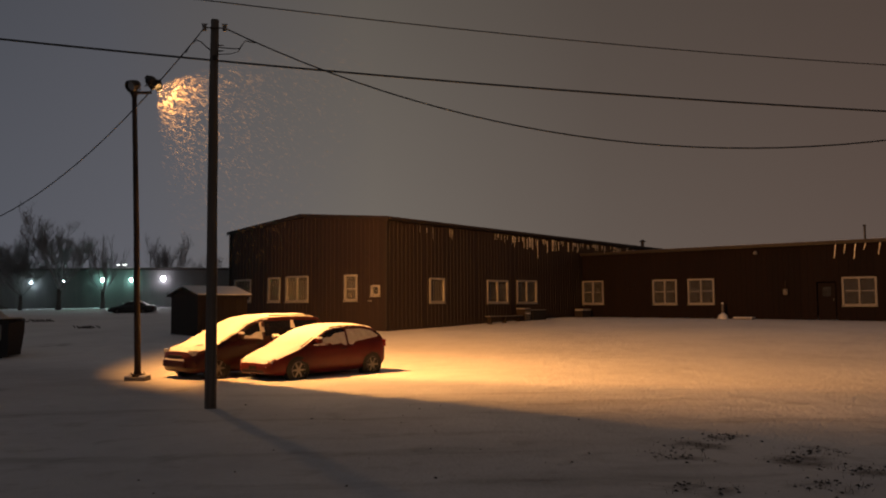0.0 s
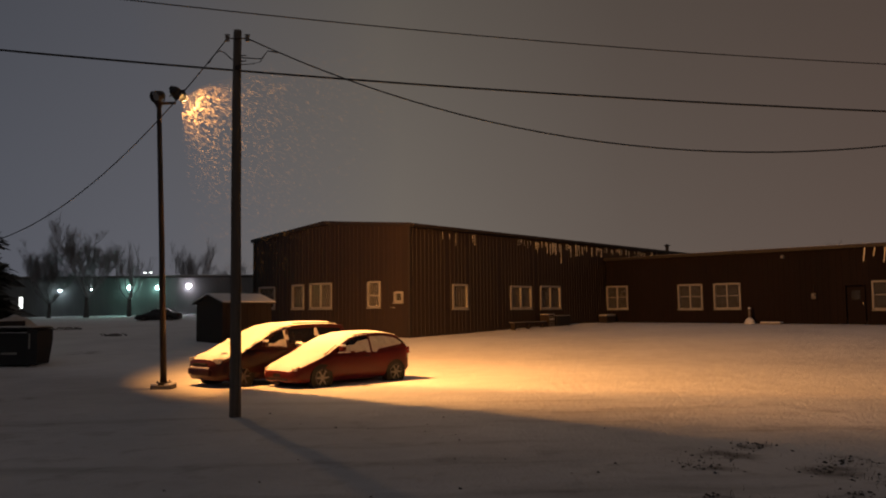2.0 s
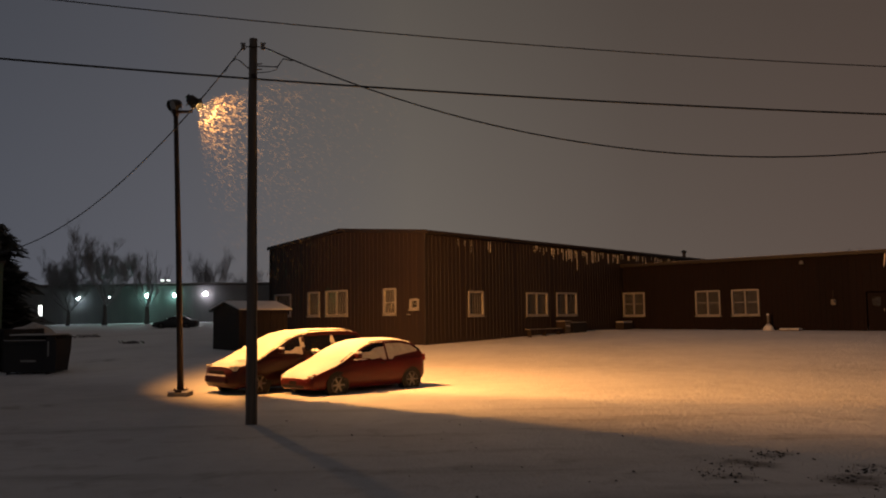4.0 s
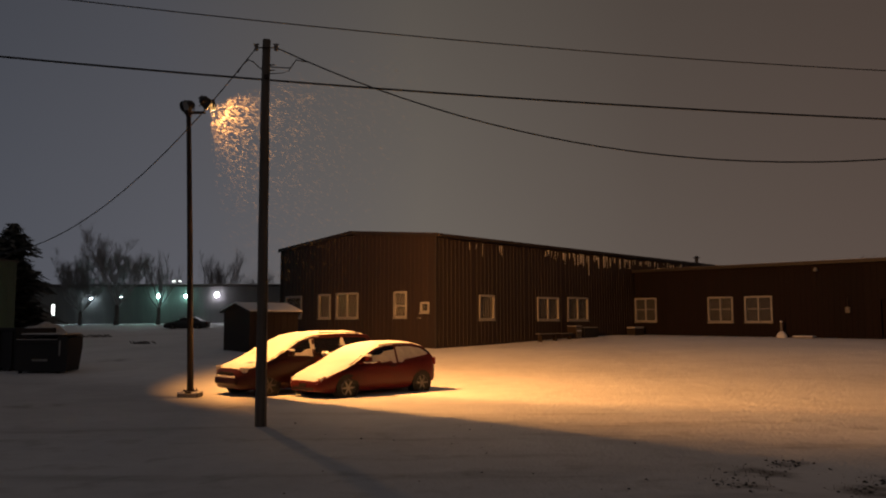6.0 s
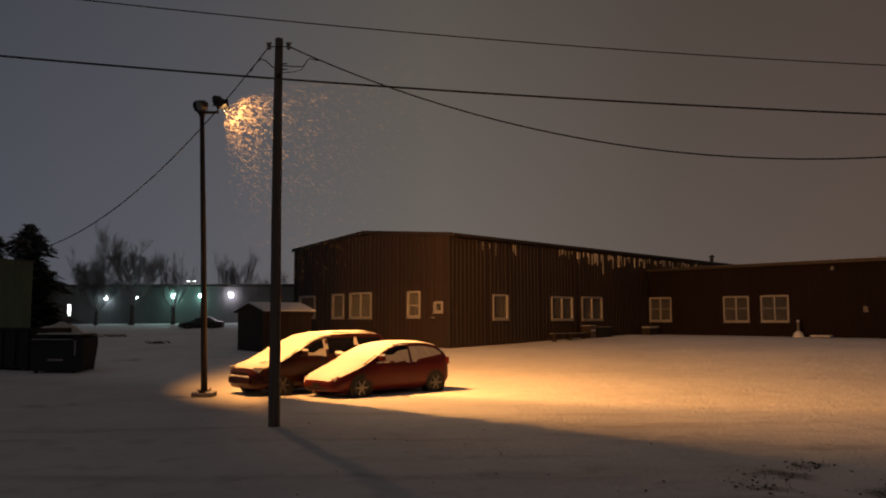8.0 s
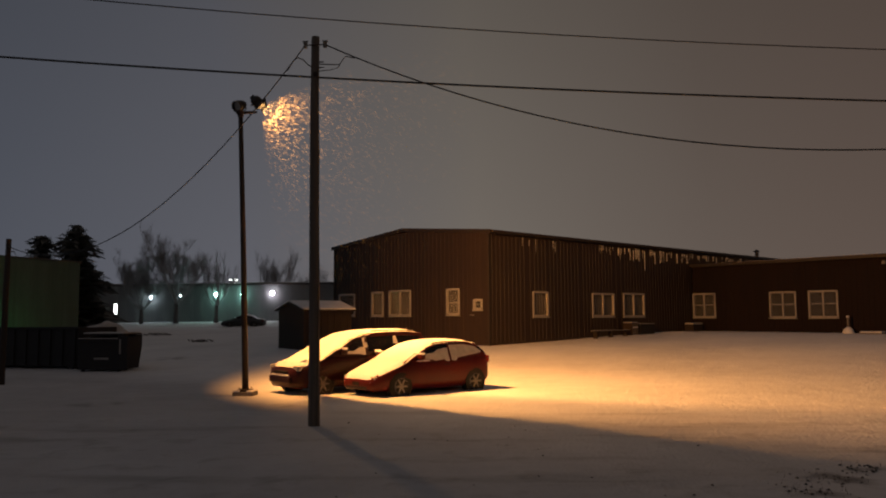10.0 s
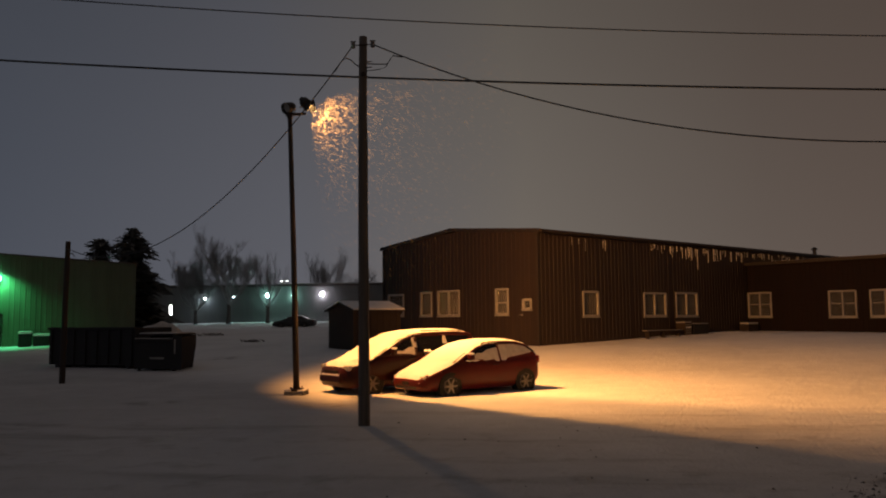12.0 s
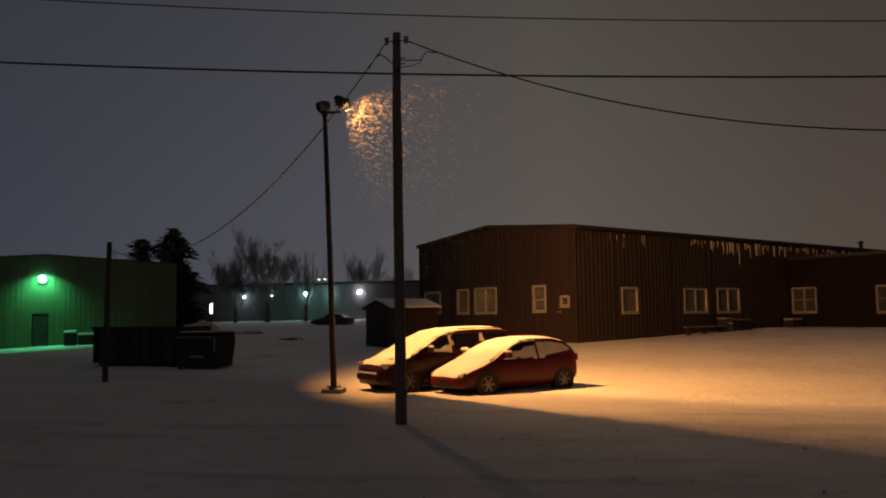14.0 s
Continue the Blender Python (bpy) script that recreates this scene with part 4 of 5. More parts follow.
def wall_pack(x, y, z, size, glow, label, watts, color, group="wall lamps"):
    """A wall lamp: housing, visor and a lit lens."""
    t = thing("wall_lamp", label, "wall lamp", pose(x, y, z), group)
    part("housing", box(-0.20 * size, 0.20 * size, -0.10, 0.0, -0.05, 0.28 * size, 0.03), BLACK_METAL, t)
    part("lens", ring_tube(bmesh.new(), [(0, -0.10, 0.08), (0, -0.22 * size, 0.05), (0, -0.28 * size, 0.0)], [0.19 * size, 0.17 * size, 0.08 * size], 14), glow, t, "glowing lens")
    if watts:
        lamp("wall_lamp_light", "POINT", watts, color, pose(x, y - 0.75, z - 0.05)).data.shadow_soft_size = 0.2
    return t


build_far_building()
COOL, TEAL, MAUVE = (0.70, 0.90, 1.0), (0.42, 1.0, 0.86), (0.92, 0.84, 1.0)
GLOWS = {COOL: WHITE_GLOW, TEAL: glowing("mercury_lamp", (0.50, 1.0, 0.90), 60), MAUVE: glowing("metal_halide_lamp", (0.95, 0.90, 1.0), 60)}
for x, z, size, watts, tint in ((-44.1, 4.76, 1.05, 60, COOL), (-40.2, 4.9, 0.5, 0, COOL), (-35.5, 5.04, 1.2, 75, TEAL), (-32.1, 5.04, 1.0, 60, TEAL), (-28.2, 5.18, 1.35, 85, MAUVE)):
    wall_pack(x, 101.0, z, size, GLOWS[tint], "bright cool-white wall lamp on the far building", watts, tint)
sign = thing("lit_doorway", "narrow brightly lit glass door in the far building", "door", pose(-48.8, 100.94, 1.9))
part("frame", box(-0.34, 0.34, 0.0, 0.06, -0.1, 2.3, 0.02), DARK_TRIM, sign)
part("pane", box(-0.20, 0.20, -0.03, -0.002, 0.75, 2.15), DOOR_GLOW, sign)
for x in (-33.6, -32.9):
    r = thing("roof_lamp", "small lit lamp on the far building's roof edge", "lamp", pose(x, 100.8, 6.56), "roof lamps")
    part("stem", ring_tube(bmesh.new(), [(0, 0, 0), (0, 0, 0.35)], [0.05, 0.05], 8), BLACK_METAL, r)
    part("bulb", box(-0.20, 0.20, -0.15, 0.1, 0.35, 0.47, 0.04), DOOR_GLOW, r)


def build_green_building():
    """Front wall under a shallow gable, seen obliquely; the green lamp hangs below its peak."""
    m = pose(-26.56, 50.0, 0.2, 0, 0, 30)
    house = thing("metal_building", "ribbed metal building with a low gable, lit green by a lamp", "building", m)
    wide, eave, peak = 15.8, 5.5, 6.0

    def top(s):
        return eave + (peak - eave) * (1 - abs(s - wide / 2) / (wide / 2))

    wm = Matrix(((-1, 0, 0, 0), (0, -1, 0, 0), (0, 0, 1, 0), (0, 0, 0, 1)))
    hole = (7.65, 8.6, 0.1, 2.3)
    front = wm @ pose(0, 0, 0)
    back_to_front = Matrix(((-1, 0, 0, 0), (0, -1, 0, 0), (0, 0, 1, 0), (0, 0, 0, 1)))
    wall(house, back_to_front, 0.0, wide, 0.0, top, [hole], PALE_SIDING)
    d = part("door", box(hole[0] + 0.04, hole[1] - 0.04, -0.10, -0.05, 0.1, 2.26, 0.006), DARK_TRIM, house, m=front)
    part("handle", box(hole[0] + 0.1, hole[0] + 0.14, -0.05, 0.0, 1.2, 1.34, 0.01), ALLOY, d)
    part("side_wall", box(-0.12, 0.0, 0.13, 26, 0.0, eave), PALE_SIDING, house)
    part("side_wall", box(-wide, -wide + 0.12, 0.13, 26, 0.0, eave), PALE_SIDING, house)
    part("back_wall", box(-wide + 0.13, -0.13, 25.88, 26, 0.0, eave), PALE_SIDING, house)
    for a, c in ((0.12, -wide / 2), (-wide - 0.12, -wide / 2)):
        part("roof", roof_slab([(a, -0.12, eave + 0.06), (a, 26.2, eave + 0.06), (c, 26.2, peak + 0.07), (c, -0.12, peak + 0.07)], 0.08), ROOF_METAL, house)


build_green_building()
GREEN_AT = pose(-26.56, 50.0, 0, 0, 0, 30)
wall_pack(0, 0, 0, 1.3, GREEN_GLOW, "bright green wall lamp on the ribbed metal building", 0, COOL, "green lamp").matrix_basis = GREEN_AT @ pose(-8.04, 0.0, 4.6)
green = lamp("green_light", "SPOT", 900, (0.10, 1.0, 0.36), GREEN_AT @ look((-8.04, -0.75, 5.0), (-8.04, -0.10, 3.6)))
green.data.spot_size, green.data.spot_blend, green.data.shadow_soft_size = radians(140), 0.8, 0.1
for k, (x, w, h) in enumerate(((-6.3, 0.7, 0.75), (-5.4, 0.9, 0.6))):
    b = thing("storage_bin", "dark bin with a cap of snow by the metal building", "bin", GREEN_AT @ pose(x, -0.9, ground_z(-31.5, 46.5)), "bins by the metal building")
    part("body", box(-w / 2, w / 2, -0.35, 0.35, -0.1, h, 0.04), DUMPSTER_PAINT, b)
    part("snow_cap", box(-w / 2 - 0.02, w / 2 + 0.02, -0.37, 0.37, h + 0.002, h + 0.16, 0.06), SNOW, b)


def branch(bm, rng, p, d, length, r, depth, spread, up):
    """A tapered limb that forks until depth runs out."""
    pts, q, steer = [p], p, d.copy()
    for k in range(3):
        steer = (steer + Vector((rng.uniform(-1, 1), rng.uniform(-1, 1), rng.uniform(-0.4, 1))) * 0.16 + Vector((0, 0, up))).normalized()
        q = q + steer * length / 3
        pts.append(q)
    ring_tube(bm, pts, [r, r * 0.88, r * 0.74, r * 0.58], 5 if depth > 1 else 3, cap=False)
    if depth == 0:
        return
    for k in range(4 if depth > 1 else 5):
        at = pts[rng.randint(1, 3)]
        side = Vector((rng.uniform(-1, 1), rng.uniform(-1, 1), rng.uniform(0.1, 0.9))).normalized()
        branch(bm, rng, at, (steer * (1 - spread) + side * spread).normalized(), length * rng.uniform(0.52, 0.76), max(0.009, r * 0.56), depth - 1, spread, up)


def bare_tree(x, y, height, seed, label, spread=0.66, up=0.03, forks=4):
    rng = random.Random(seed)
    tree = thing("bare_tree", label, "tree", pose(x, y, ground_z(x, y) - 0.1), "trees on the far lot")
    th = height * 0.24
    part("trunk", ring_tube(bmesh.new(), [(0, 0, 0), (0.05, 0, th * 0.5), (0.02, 0.05, th)], [height * 0.034, height * 0.026, height * 0.022], 9), BARK, tree, smooth=True)
    bm = bmesh.new()
    for k in range(6):
        a = 2 * math.pi * k / 6 + rng.uniform(-0.4, 0.4)
        lean = rng.uniform(0.3, 1.5)
        branch(bm, rng, Vector((0.02, 0.05, th * rng.uniform(0.8, 1.0))), Vector((math.cos(a) * lean, math.sin(a) * lean, 1)).normalized(), height * rng.uniform(0.30, 0.40), height * 0.009, forks, spread, up)
    part("crown", bm, HAZE_BARK, tree, "leafless twiggy crown greyed for haze")


def conifer(x, y, height, seed):
    rng = random.Random(seed)
    tree = thing("conifer", "dark evergreen conifer with drooping boughs", "tree", pose(x, y, ground_z(x, y) - 0.1), "trees on the far lot")
    part("trunk", ring_tube(bmesh.new(), [(0, 0, 0), (0, 0, height * 0.97)], [height * 0.022, 0.02], 8), BARK, tree)
    bm, z = bmesh.new(), height * 0.10
    while z < height * 0.97:
        reach = height * (0.29 + 0.07 * math.sin(z * 2.3 + seed)) * (1 - z / height) ** 0.5 + 0.15
        for k in range(40):
            a = rng.uniform(0, 2 * math.pi)
            out = reach * rng.uniform(0.3, 1.3)
            d, s = Vector((math.cos(a), math.sin(a), 0)), Vector((-math.sin(a), math.cos(a), 0))
            for j in range(5):
                f0, f1 = j / 5, (j + 1.5) / 5
                w = out * 0.26 * (1.15 - f0)
                drop = lambda f: (-0.10 - 0.12 * math.sin(a * 3)) * out * f * f + rng.uniform(-0.14, 0.14)
                c0, c1 = d * out * f0 + Vector((0, 0, z + drop(f0))), d * out * f1 + Vector((0, 0, z + drop(f1)))
                tw = rng.uniform(-0.5, 0.5)
                wv = s * w + Vector((0, 0, w * tw))
                bm.faces.new([bm.verts.new(v) for v in (c0 - wv, c0 + wv, c1 + wv * 0.35, c1 - wv * 0.35)])
        z += height * 0.028
    part("crown", bm, NEEDLES, tree, "dense drooping green boughs")


bare_tree(-38.4, 95, 10.2, 3, "large leafless deciduous tree on the snowy lot", 0.58, 0.09, 5)
bare_tree(-42.7, 95, 8.2, 8, "leafless deciduous tree on the snowy lot", 0.58, 0.08, 5)
bare_tree(-33.8, 96, 8.8, 12, "slender leafless tree on the snowy lot", 0.42, 0.16, 3)
bare_tree(-32.9, 118, 10.6, 21, "tall leafless tree behind the far building", 0.5, 0.10)
bare_tree(-27.4, 120, 8.8, 33, "leafless tree behind the far building", 0.5, 0.10, 3)
conifer(-33.3, 62.0, 8.9, 4)
conifer(-37.6, 64.5, 8.3, 9)
conifer(-35.4, 66.0, 7.0, 15)


# ---- the short pole and the dumpsters ----
def build_short_pole():
    pole = thing("short_pole", "short dark wooden pole standing in the snow", "pole", pose(-15.54, 24.79, 0))
    part("shaft", ring_tube(bmesh.new(), [(0, 0, -0.3), (0, 0, 0), (0.02, 0, 2.4), (0.06, 0, 4.63)], [0.10, 0.095, 0.088, 0.08], 16), BROWN_BOARD, pole, smooth=True)
    part("hook", ring_tube(bmesh.new(), [(0.06, 0, 4.2), (0.22, 0, 4.24), (0.30, 0, 4.12)], [0.018, 0.015, 0.012], 8), RUST_STEEL, pole)


def build_container(x, y, rz):
    """A long open-topped steel container with side ribs and a top rail."""
    c = thing("roll_off_container", "long dark steel waste container with ribbed sides", "dumpster", pose(x, y, 0, 0, 0, rz))
    w, d, h = 4.6, 2.2, 1.72
    part("front_side", box(0, w, 0, 0.06, 0.18, h), DUMPSTER_PAINT, c)
    part("rear_side", box(0, w, d - 0.06, d, 0.18, h), DUMPSTER_PAINT, c)
    part("end_side", box(0, 0.06, 0.061, d - 0.061, 0.18, h), DUMPSTER_PAINT, c)
    part("end_side", box(w - 0.06, w, 0.061, d - 0.061, 0.18, h), DUMPSTER_PAINT, c)
    part("floor_plate", box(0.061, w - 0.061, 0.061, d - 0.061, 0.18, 0.24), DUMPSTER_PAINT, c)
    part("snow_load", box(0.07, w - 0.07, 0.07, d - 0.07, 0.25, h - 0.12, 0.05), SNOW, c)
    for k in range(8):
        a = 0.1 + k * (w - 0.3) / 7
        part("rib", box(a, a + 0.1, -0.07, -0.001, 0.2, h - 0.08, 0.01), DUMPSTER_PAINT, c)
    part("top_rail", box(-0.04, w + 0.04, -0.09, 0.0, h - 0.08, h + 0.03, 0.015), DUMPSTER_PAINT, c)
    for a in (0.3, w - 0.5):
        part("skid", box(a, a + 0.2, 0.05, d - 0.05, -0.1, 0.178), BLACK_METAL, c)


def build_dumpster(x, y, rz):
    c = thing("dumpster", "dark steel dumpster with a pale label and snow on its lid", "dumpster", pose(x, y, 0, 0, 0, rz))
    w, d = 1.75, 1.6
    outline = [(0.0, 0.12), (1.35, 0.12), (1.6, 1.0), (1.6, 1.42), (0.0, 1.28)]
    part("body", prism(outline, 0, w), DUMPSTER_PAINT, c, m=Matrix(((0, 1, 0, 0), (1, 0, 0, 0), (0, 0, 1, 0), (0, 0, 0, 1))))
    part("front_rail", box(-0.05, w + 0.05, -0.06, -0.001, 1.18, 1.30, 0.015), DUMPSTER_PAINT, c)
    part("label", box(0.65, 1.25, -0.012, -0.001, 0.50, 0.58), PALE_STRIP, c)
    part("side_pocket", box(-0.14, -0.001, 0.2, 1.3, 0.6, 0.82, 0.02), DUMPSTER_PAINT, c)
    part("open_gate", box(w + 0.02, w + 0.42, -0.30, -0.24, 0.12, 1.42, 0.01), DUMPSTER_PAINT, c)
    part("lid", box(0, w, 0.0, 1.6, 1.43, 1.48, 0.01), PLASTIC, c)
    part("lid_snow", box(0.03, w - 0.05, 0.25, 1.55, 1.481, 1.53, 0.02), THIN_SHADED_SNOW, c)
    part("rail_snow", box(0.02, w - 0.02, -0.05, -0.005, 1.301, 1.325, 0.008), THIN_SHADED_SNOW, c)
    part("gate_edge", box(w + 0.10, w + 0.16, -0.312, -0.301, 0.72, 1.28), PALE_STRIP, c, "pale strip on the open gate")
    for a in (0.12, w - 0.12):
        part("caster", ring_tube(bmesh.new(), [(a - 0.04, 0.15, 0.02), (a + 0.04, 0.15, 0.02)], [0.10, 0.10], 12), RUBBER, c)


build_short_pole()
build_container(-21.0, 32.4, -14)
build_dumpster(-15.95, 30.2, -4)


# ---- small things along the walls ----
def build_bench():
    b = thing("bench", "long low wooden bench against the warehouse wall", "bench", SITE @ pose(7.3, -0.95, 0.78))
    part("seat", box(0, 3.3, 0, 0.34, 0.40, 0.45, 0.01), BROWN_BOARD, b)
    part("seat_snow", box(0.02, 3.28, 0.02, 0.32, 0.451, 0.475, 0.01), THIN_SHADED_SNOW, b)
    for x in (0.2, 1.6, 3.0):
        part("leg", box(x, x + 0.08, 0.04, 0.30, -0.15, 0.399), BROWN_BOARD, b)


def build_heat_pump():
    b = thing("air_conditioner", "outdoor air conditioner with snow lodged on its louvres", "air conditioner", SITE @ pose(10.9, -0.9, 0.85))
    part("cabinet", box(0, 0.62, 0, 0.6, -0.1, 0.78, 0.02), RUST_STEEL, b)
    for k in range(6):
        part("louvre", box(0.04, 0.58, -0.02, -0.001, 0.08 + 0.11 * k, 0.13 + 0.11 * k), CONCRETE, b)
    part("snow_cap", box(-0.02, 0.64, -0.02, 0.62, 0.782, 0.83, 0.02), THIN_SHADED_SNOW, b)
    part("ledge_snow", box(0.04, 0.5, -0.06, -0.021, 0.50, 0.55, 0.015), SNOW, b)


def build_bin(x, y, z, w, d, h, label, mat, snow=0.06):
    b = thing("storage_box", label, "box", SITE @ pose(x, y, z))
    part("body", box(0, w, 0, d, -0.15, h, 0.03), mat, b)
    part("lid", box(-0.02, w + 0.02, -0.02, d + 0.02, h + 0.001, h + 0.05, 0.012), mat, b)
    if snow:
        part("snow_cap", box(0, w, 0, d, h + 0.051, h + 0.051 + snow, snow * 0.45), THIN_SHADED_SNOW, b)


build_bench()
build_heat_pump()
build_bin(11.75, -0.9, 0.88, 1.5, 0.65, 0.62, "dark storage box against the warehouse wall", DUMPSTER_PAINT, 0.03)
build_bin(17.6, -0.95, 0.98, 1.2, 0.6, 0.42, "low wooden planter box in the corner of the walls", BROWN_BOARD, 0.12)

post = thing("snow_capped_post", "short pale post capped and banked with snow", "post", pose(19.68, 46.1, ground_z(19.68, 46.1)))
part("shaft", ring_tube(bmesh.new(), [(0, 0, -0.1), (0, 0, 0.88)], [0.075, 0.06], 12), CONCRETE, post)
part("snow_cap", ring_tube(bmesh.new(), [(0, 0, 0.88), (0, 0, 0.93), (0, 0, 0.98)], [0.09, 0.08, 0.02], 12), SNOW, post, smooth=True)
part("snow_bank", ring_tube(bmesh.new(), [(0, 0, -0.05), (0, 0, 0.22), (0, 0, 0.36)], [0.34, 0.24, 0.08], 14), SNOW, post, smooth=True)
slab = thing("door_step", "snow-covered low concrete slab by the wing's wall", "slab", pose(20.6, 45.25, ground_z(20.6, 45.25), 0, 0, 136.9))
part("slab", box(-0.55, 0.55, -0.3, 0.3, -0.1, 0.06, 0.02), CONCRETE, slab)
part("snow_cap", box(-0.55, 0.55, -0.3, 0.3, 0.061, 0.14, 0.03), SNOW, slab)
spigot = thing("wall_spigot", "small pale pipe fitting on the gable wall", "spigot", SITE @ GABLE @ pose(1.12, 0.03, 2.12))
part("plate", box(-0.14, 0.14, 0, 0.04, -0.03, 0.03, 0.008), PALE_STRIP, spigot)
part("pipe", ring_tube(bmesh.new(), [(0, 0.03, 0), (0, 0.12, -0.02), (0, 0.14, -0.12)], [0.025, 0.025, 0.02], 8), RUST_STEEL, spigot)


def mound(name, label, category, x, y, z, rx, ry, rz, seed, mat):
    """A rounded heap with an uneven skin."""
    bm = bmesh.new()
    bmesh.ops.create_icosphere(bm, subdivisions=4, radius=1)
    for v in bm.verts:
        n = 1 + 0.22 * noise.noise(v.co * 1.7 + Vector((seed, 0, 0))) + 0.08 * noise.noise(v.co * 5 + Vector((0, seed, 0)))
        box_like = 1 / max(abs(v.co.x), abs(v.co.y), 0.55)
        v.co = Vector((v.co.x * rx * n * min(1.25, box_like), v.co.y * ry * n, max(-0.2, v.co.z) * rz * n))
    tagged(part(name, bm, mat, None, "", pose(x, y, z), True), label, category)


mound("snow_heap", "heap of old snow behind the dumpster", "snow heap", -16.8, 33.6, 0.1, 1.35, 0.8, 1.72, 3, THIN_SHADED_SNOW)
mound("snow_bank", "low drift of snow in the corner of the walls", "snow drift", 11.0, 49.9, 0.82, 2.2, 1.0, 0.22, 7, SNOW)


def brush(x, y, seed, size):
    rng = random.Random(seed)
    t = thing("brush_pile", "low pile of dark sticks half under snow", "brush pile", pose(x, y, ground_z(x, y)), "brush piles")
    for k in range(26):
        a, r = rng.uniform(0, 6.283), rng.uniform(0.1, size)
        p = Vector((math.cos(a) * r, math.sin(a) * r * 0.6, 0.02))
        q = p + Vector((rng.uniform(-0.9, 0.9), rng.uniform(-0.5, 0.5), rng.uniform(0.1, 0.5))) * size * 0.4
        part("stick", ring_tube(bmesh.new(), [p, p.lerp(q, 0.5) + Vector((0, 0, 0.03)), q], [0.04, 0.03, 0.012], 5), BARK, t)


brush(-23.6, 55.2, 2, 1.0)
brush(-17.2, 46.5, 6, 0.8)

for x, y, h, s in ((34.0, 95, 6.6, 41), (52.0, 95, 7.2, 42)):
    bare_tree(x, y, h, s, "far leafless tree behind the low wing", 0.6, 0.05)


# ---- stones and dry grass in the bare patches, and the lit falling snow: too small to count ----
def scatter_stones():
    rng = random.Random(11)
    verts, faces = [], []
    for k in range(240):
        x, y, r = BARE[rng.randrange(0, 8)] if k % 9 else (rng.uniform(-3, 4), rng.uniform(8, 16), 1.2)
        px, py = x + rng.gauss(0, r * 0.45), y + rng.gauss(0, r * 0.45)
        s = rng.uniform(0.010, 0.034) * (1.6 if rng.random() < 0.08 else 1)
        z, b = ground_z(px, py), len(verts)
        a = rng.uniform(0, 3.14)
        for dx, dy, dz in ((1, 0, 0.1), (0.2, 0.8, 0.2), (-0.9, 0.3, 0.1), (-0.4, -0.8, 0.0), (0.5, -0.7, 0.15), (0.05, 0.0, 0.75)):
            verts.append((px + s * (dx * math.cos(a) - dy * math.sin(a)), py + s * (dx * math.sin(a) + dy * math.cos(a)), z + s * dz))
        faces += [(b + i, b + (i + 1) % 5, b + 5) for i in range(5)]
    me = bpy.data.meshes.new("gravel")
    me.from_pydata(verts, [], faces)
    tagged(piece("gravel", me, STONE), "loose dark gravel showing through the snow", "gravel", kind="stuff")


def scatter_grass():
    rng = random.Random(17)
    verts, faces = [], []
    for k in range(350):
        x, y, r = BARE[rng.randrange(0, 8)]
        px, py = x + rng.gauss(0, r * 0.5), y + rng.gauss(0, r * 0.5)
        z, h, a = ground_z(px, py) - 0.01, rng.uniform(0.02, 0.09), rng.uniform(0, 6.283)
        w, lean = 0.004, rng.uniform(0.0, 0.06)
        b = len(verts)
        verts += [(px - w * math.sin(a), py + w * math.cos(a), z), (px + w * math.sin(a), py - w * math.cos(a), z), (px + lean * math.cos(a), py + lean * math.sin(a), z + h)]
        faces.append((b, b + 1, b + 2))
    me = bpy.data.meshes.new("dry_grass")
    me.from_pydata(verts, [], faces)
    tagged(piece("dry_grass", me, DRY_GRASS), "short dry grass blades poking through snow", "grass", kind="stuff")


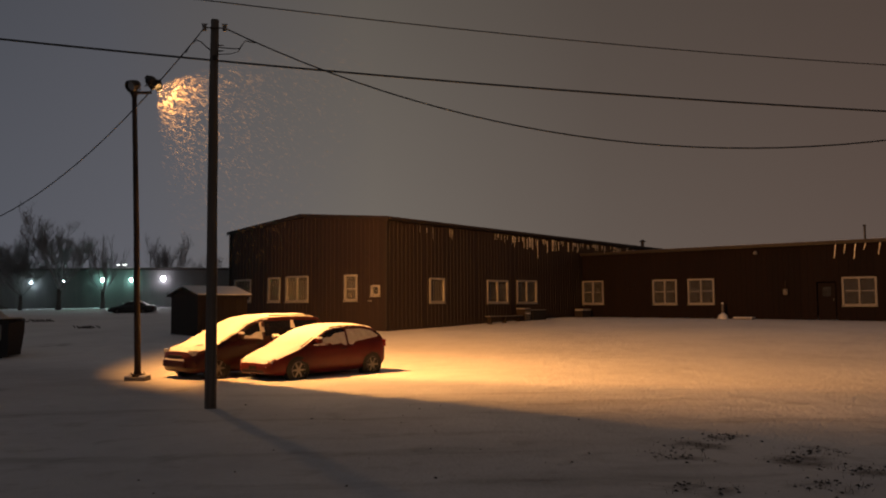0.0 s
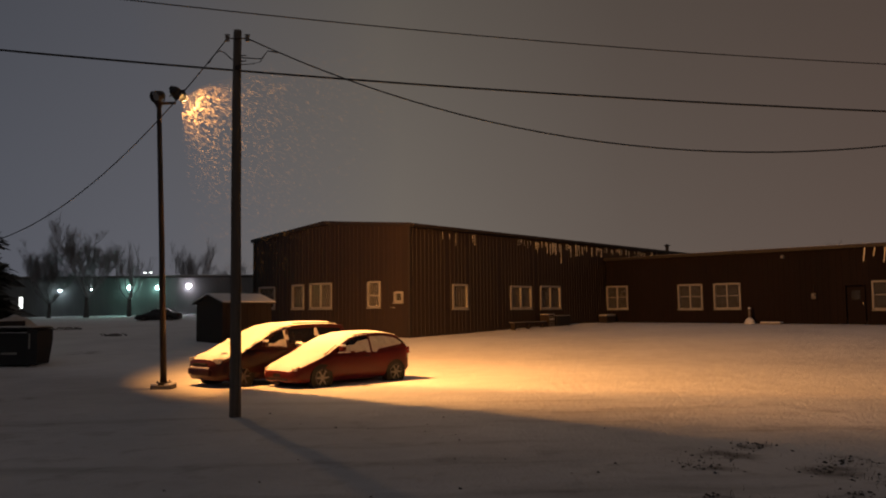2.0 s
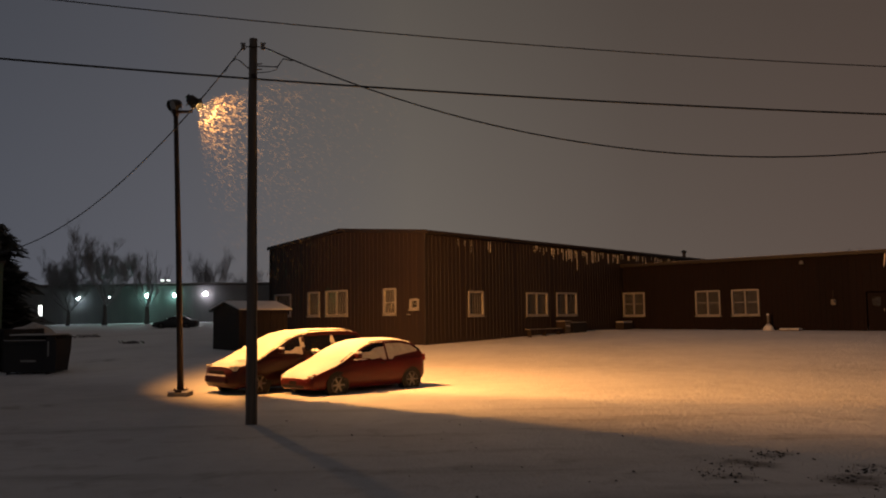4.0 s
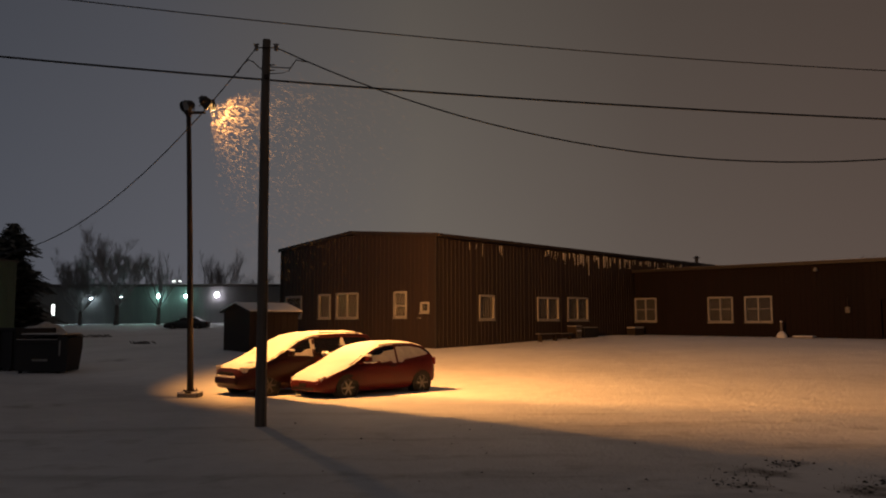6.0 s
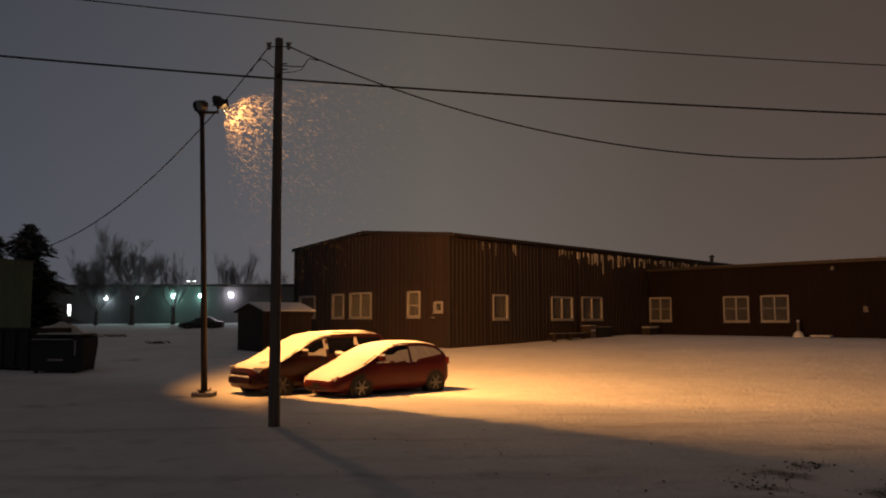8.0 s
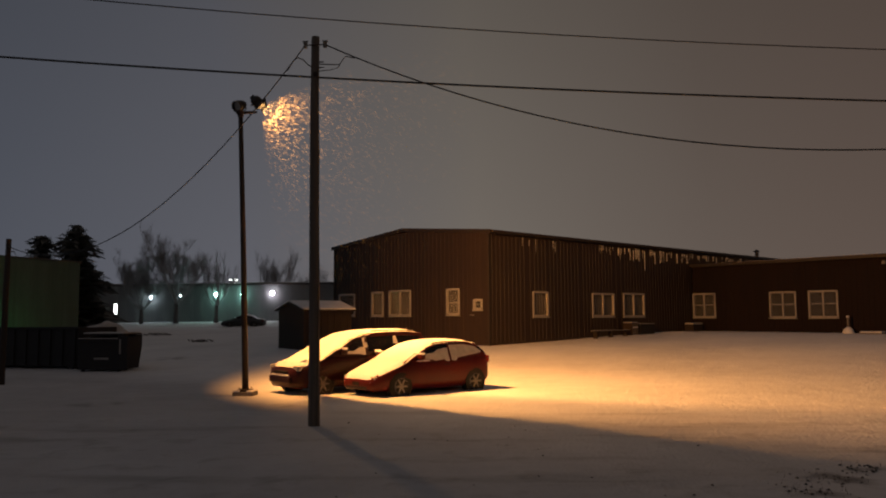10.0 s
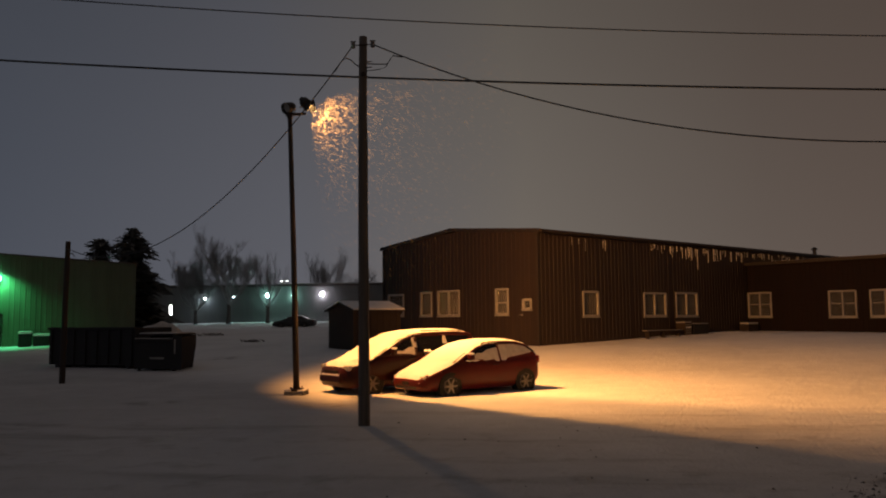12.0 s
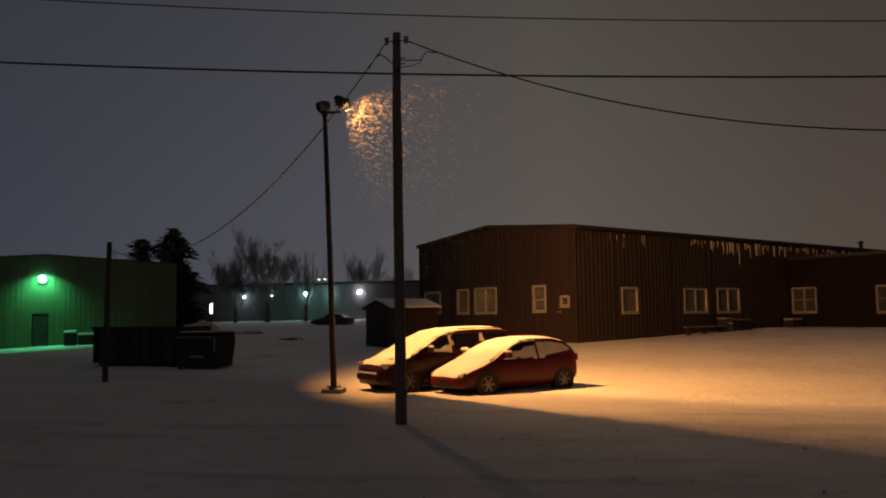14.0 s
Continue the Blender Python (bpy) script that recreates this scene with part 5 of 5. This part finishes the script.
def streak_material():
    """A flake drawn out by its own fall: mostly see-through, with a trace of white."""
    m, nt, b = shader("drifting_flake")
    n, l = nt.nodes, nt.links
    b.inputs["Base Color"].default_value, b.inputs["Roughness"].default_value = (0.85, 0.85, 0.86, 1), 0.9
    mix, clear, info = n.new("ShaderNodeMixShader"), n.new("ShaderNodeBsdfTransparent"), n.new("ShaderNodeNewGeometry")
    vary = n.new("ShaderNodeMapRange")
    vary.inputs["To Min"].default_value, vary.inputs["To Max"].default_value = 0.0006, 0.0046
    l.new(info.outputs["Random Per Island"], vary.inputs["Value"])
    l.new(vary.outputs[0], mix.inputs[0])
    l.new(clear.outputs[0], mix.inputs[1])
    l.new(b.outputs[0], mix.inputs[2])
    l.new(mix.outputs[0], n["Material Output"].inputs["Surface"])
    return m


def falling_snow():
    """Flakes drifting through the lamp's beam, as short slanting flecks."""
    rng = random.Random(23)
    verts, faces = [], []
    way = Vector((0.80, 0.12, -0.50)).normalized()
    u = way.cross(Vector((0, 0, 1))).normalized()
    v = way.cross(u)
    for k in range(6200):
        near = k < 950
        d = 0.24 + 1.3 * rng.random() if near else 0.5 + 5.5 * rng.random()
        a, t = rng.uniform(0, 6.283), math.tan(radians(52)) * math.sqrt(rng.random())
        p = FLOOD + (way + (u * math.cos(a) + v * math.sin(a)) * t).normalized() * d
        long, thin = (rng.uniform(0.015, 0.055), rng.uniform(0.0022, 0.0045)) if near else (rng.uniform(0.03, 0.09), rng.uniform(0.012, 0.024))
        fall = Vector((rng.uniform(0.2, 1.1), rng.uniform(-0.5, 0.5), -rng.uniform(0.1, 0.9))).normalized() * long
        if rng.random() < 0.35:
            fall = Vector((rng.uniform(-1, 1), rng.uniform(-1, 1), rng.uniform(-1, 1))).normalized() * long * 0.7
        e = fall.cross(Vector((0.2, 1, 0.1))).normalized() * thin
        f = fall.cross(e).normalized() * thin
        b = len(verts)
        verts += [p - fall, p + e, p + f, p - e, p - f, p + fall]
        faces += [(b, b + 1, b + 2), (b, b + 2, b + 3), (b, b + 3, b + 4), (b, b + 4, b + 1), (b + 5, b + 2, b + 1), (b + 5, b + 3, b + 2), (b + 5, b + 4, b + 3), (b + 5, b + 1, b + 4)]
    me = bpy.data.meshes.new("falling_snow")
    me.from_pydata([tuple(q) for q in verts], [], faces)
    tagged(piece("falling_snow", me, streak_material()), "falling snowflakes lit by the floodlight", "snowflakes", kind="stuff")


scatter_stones()
scatter_grass()
falling_snow()
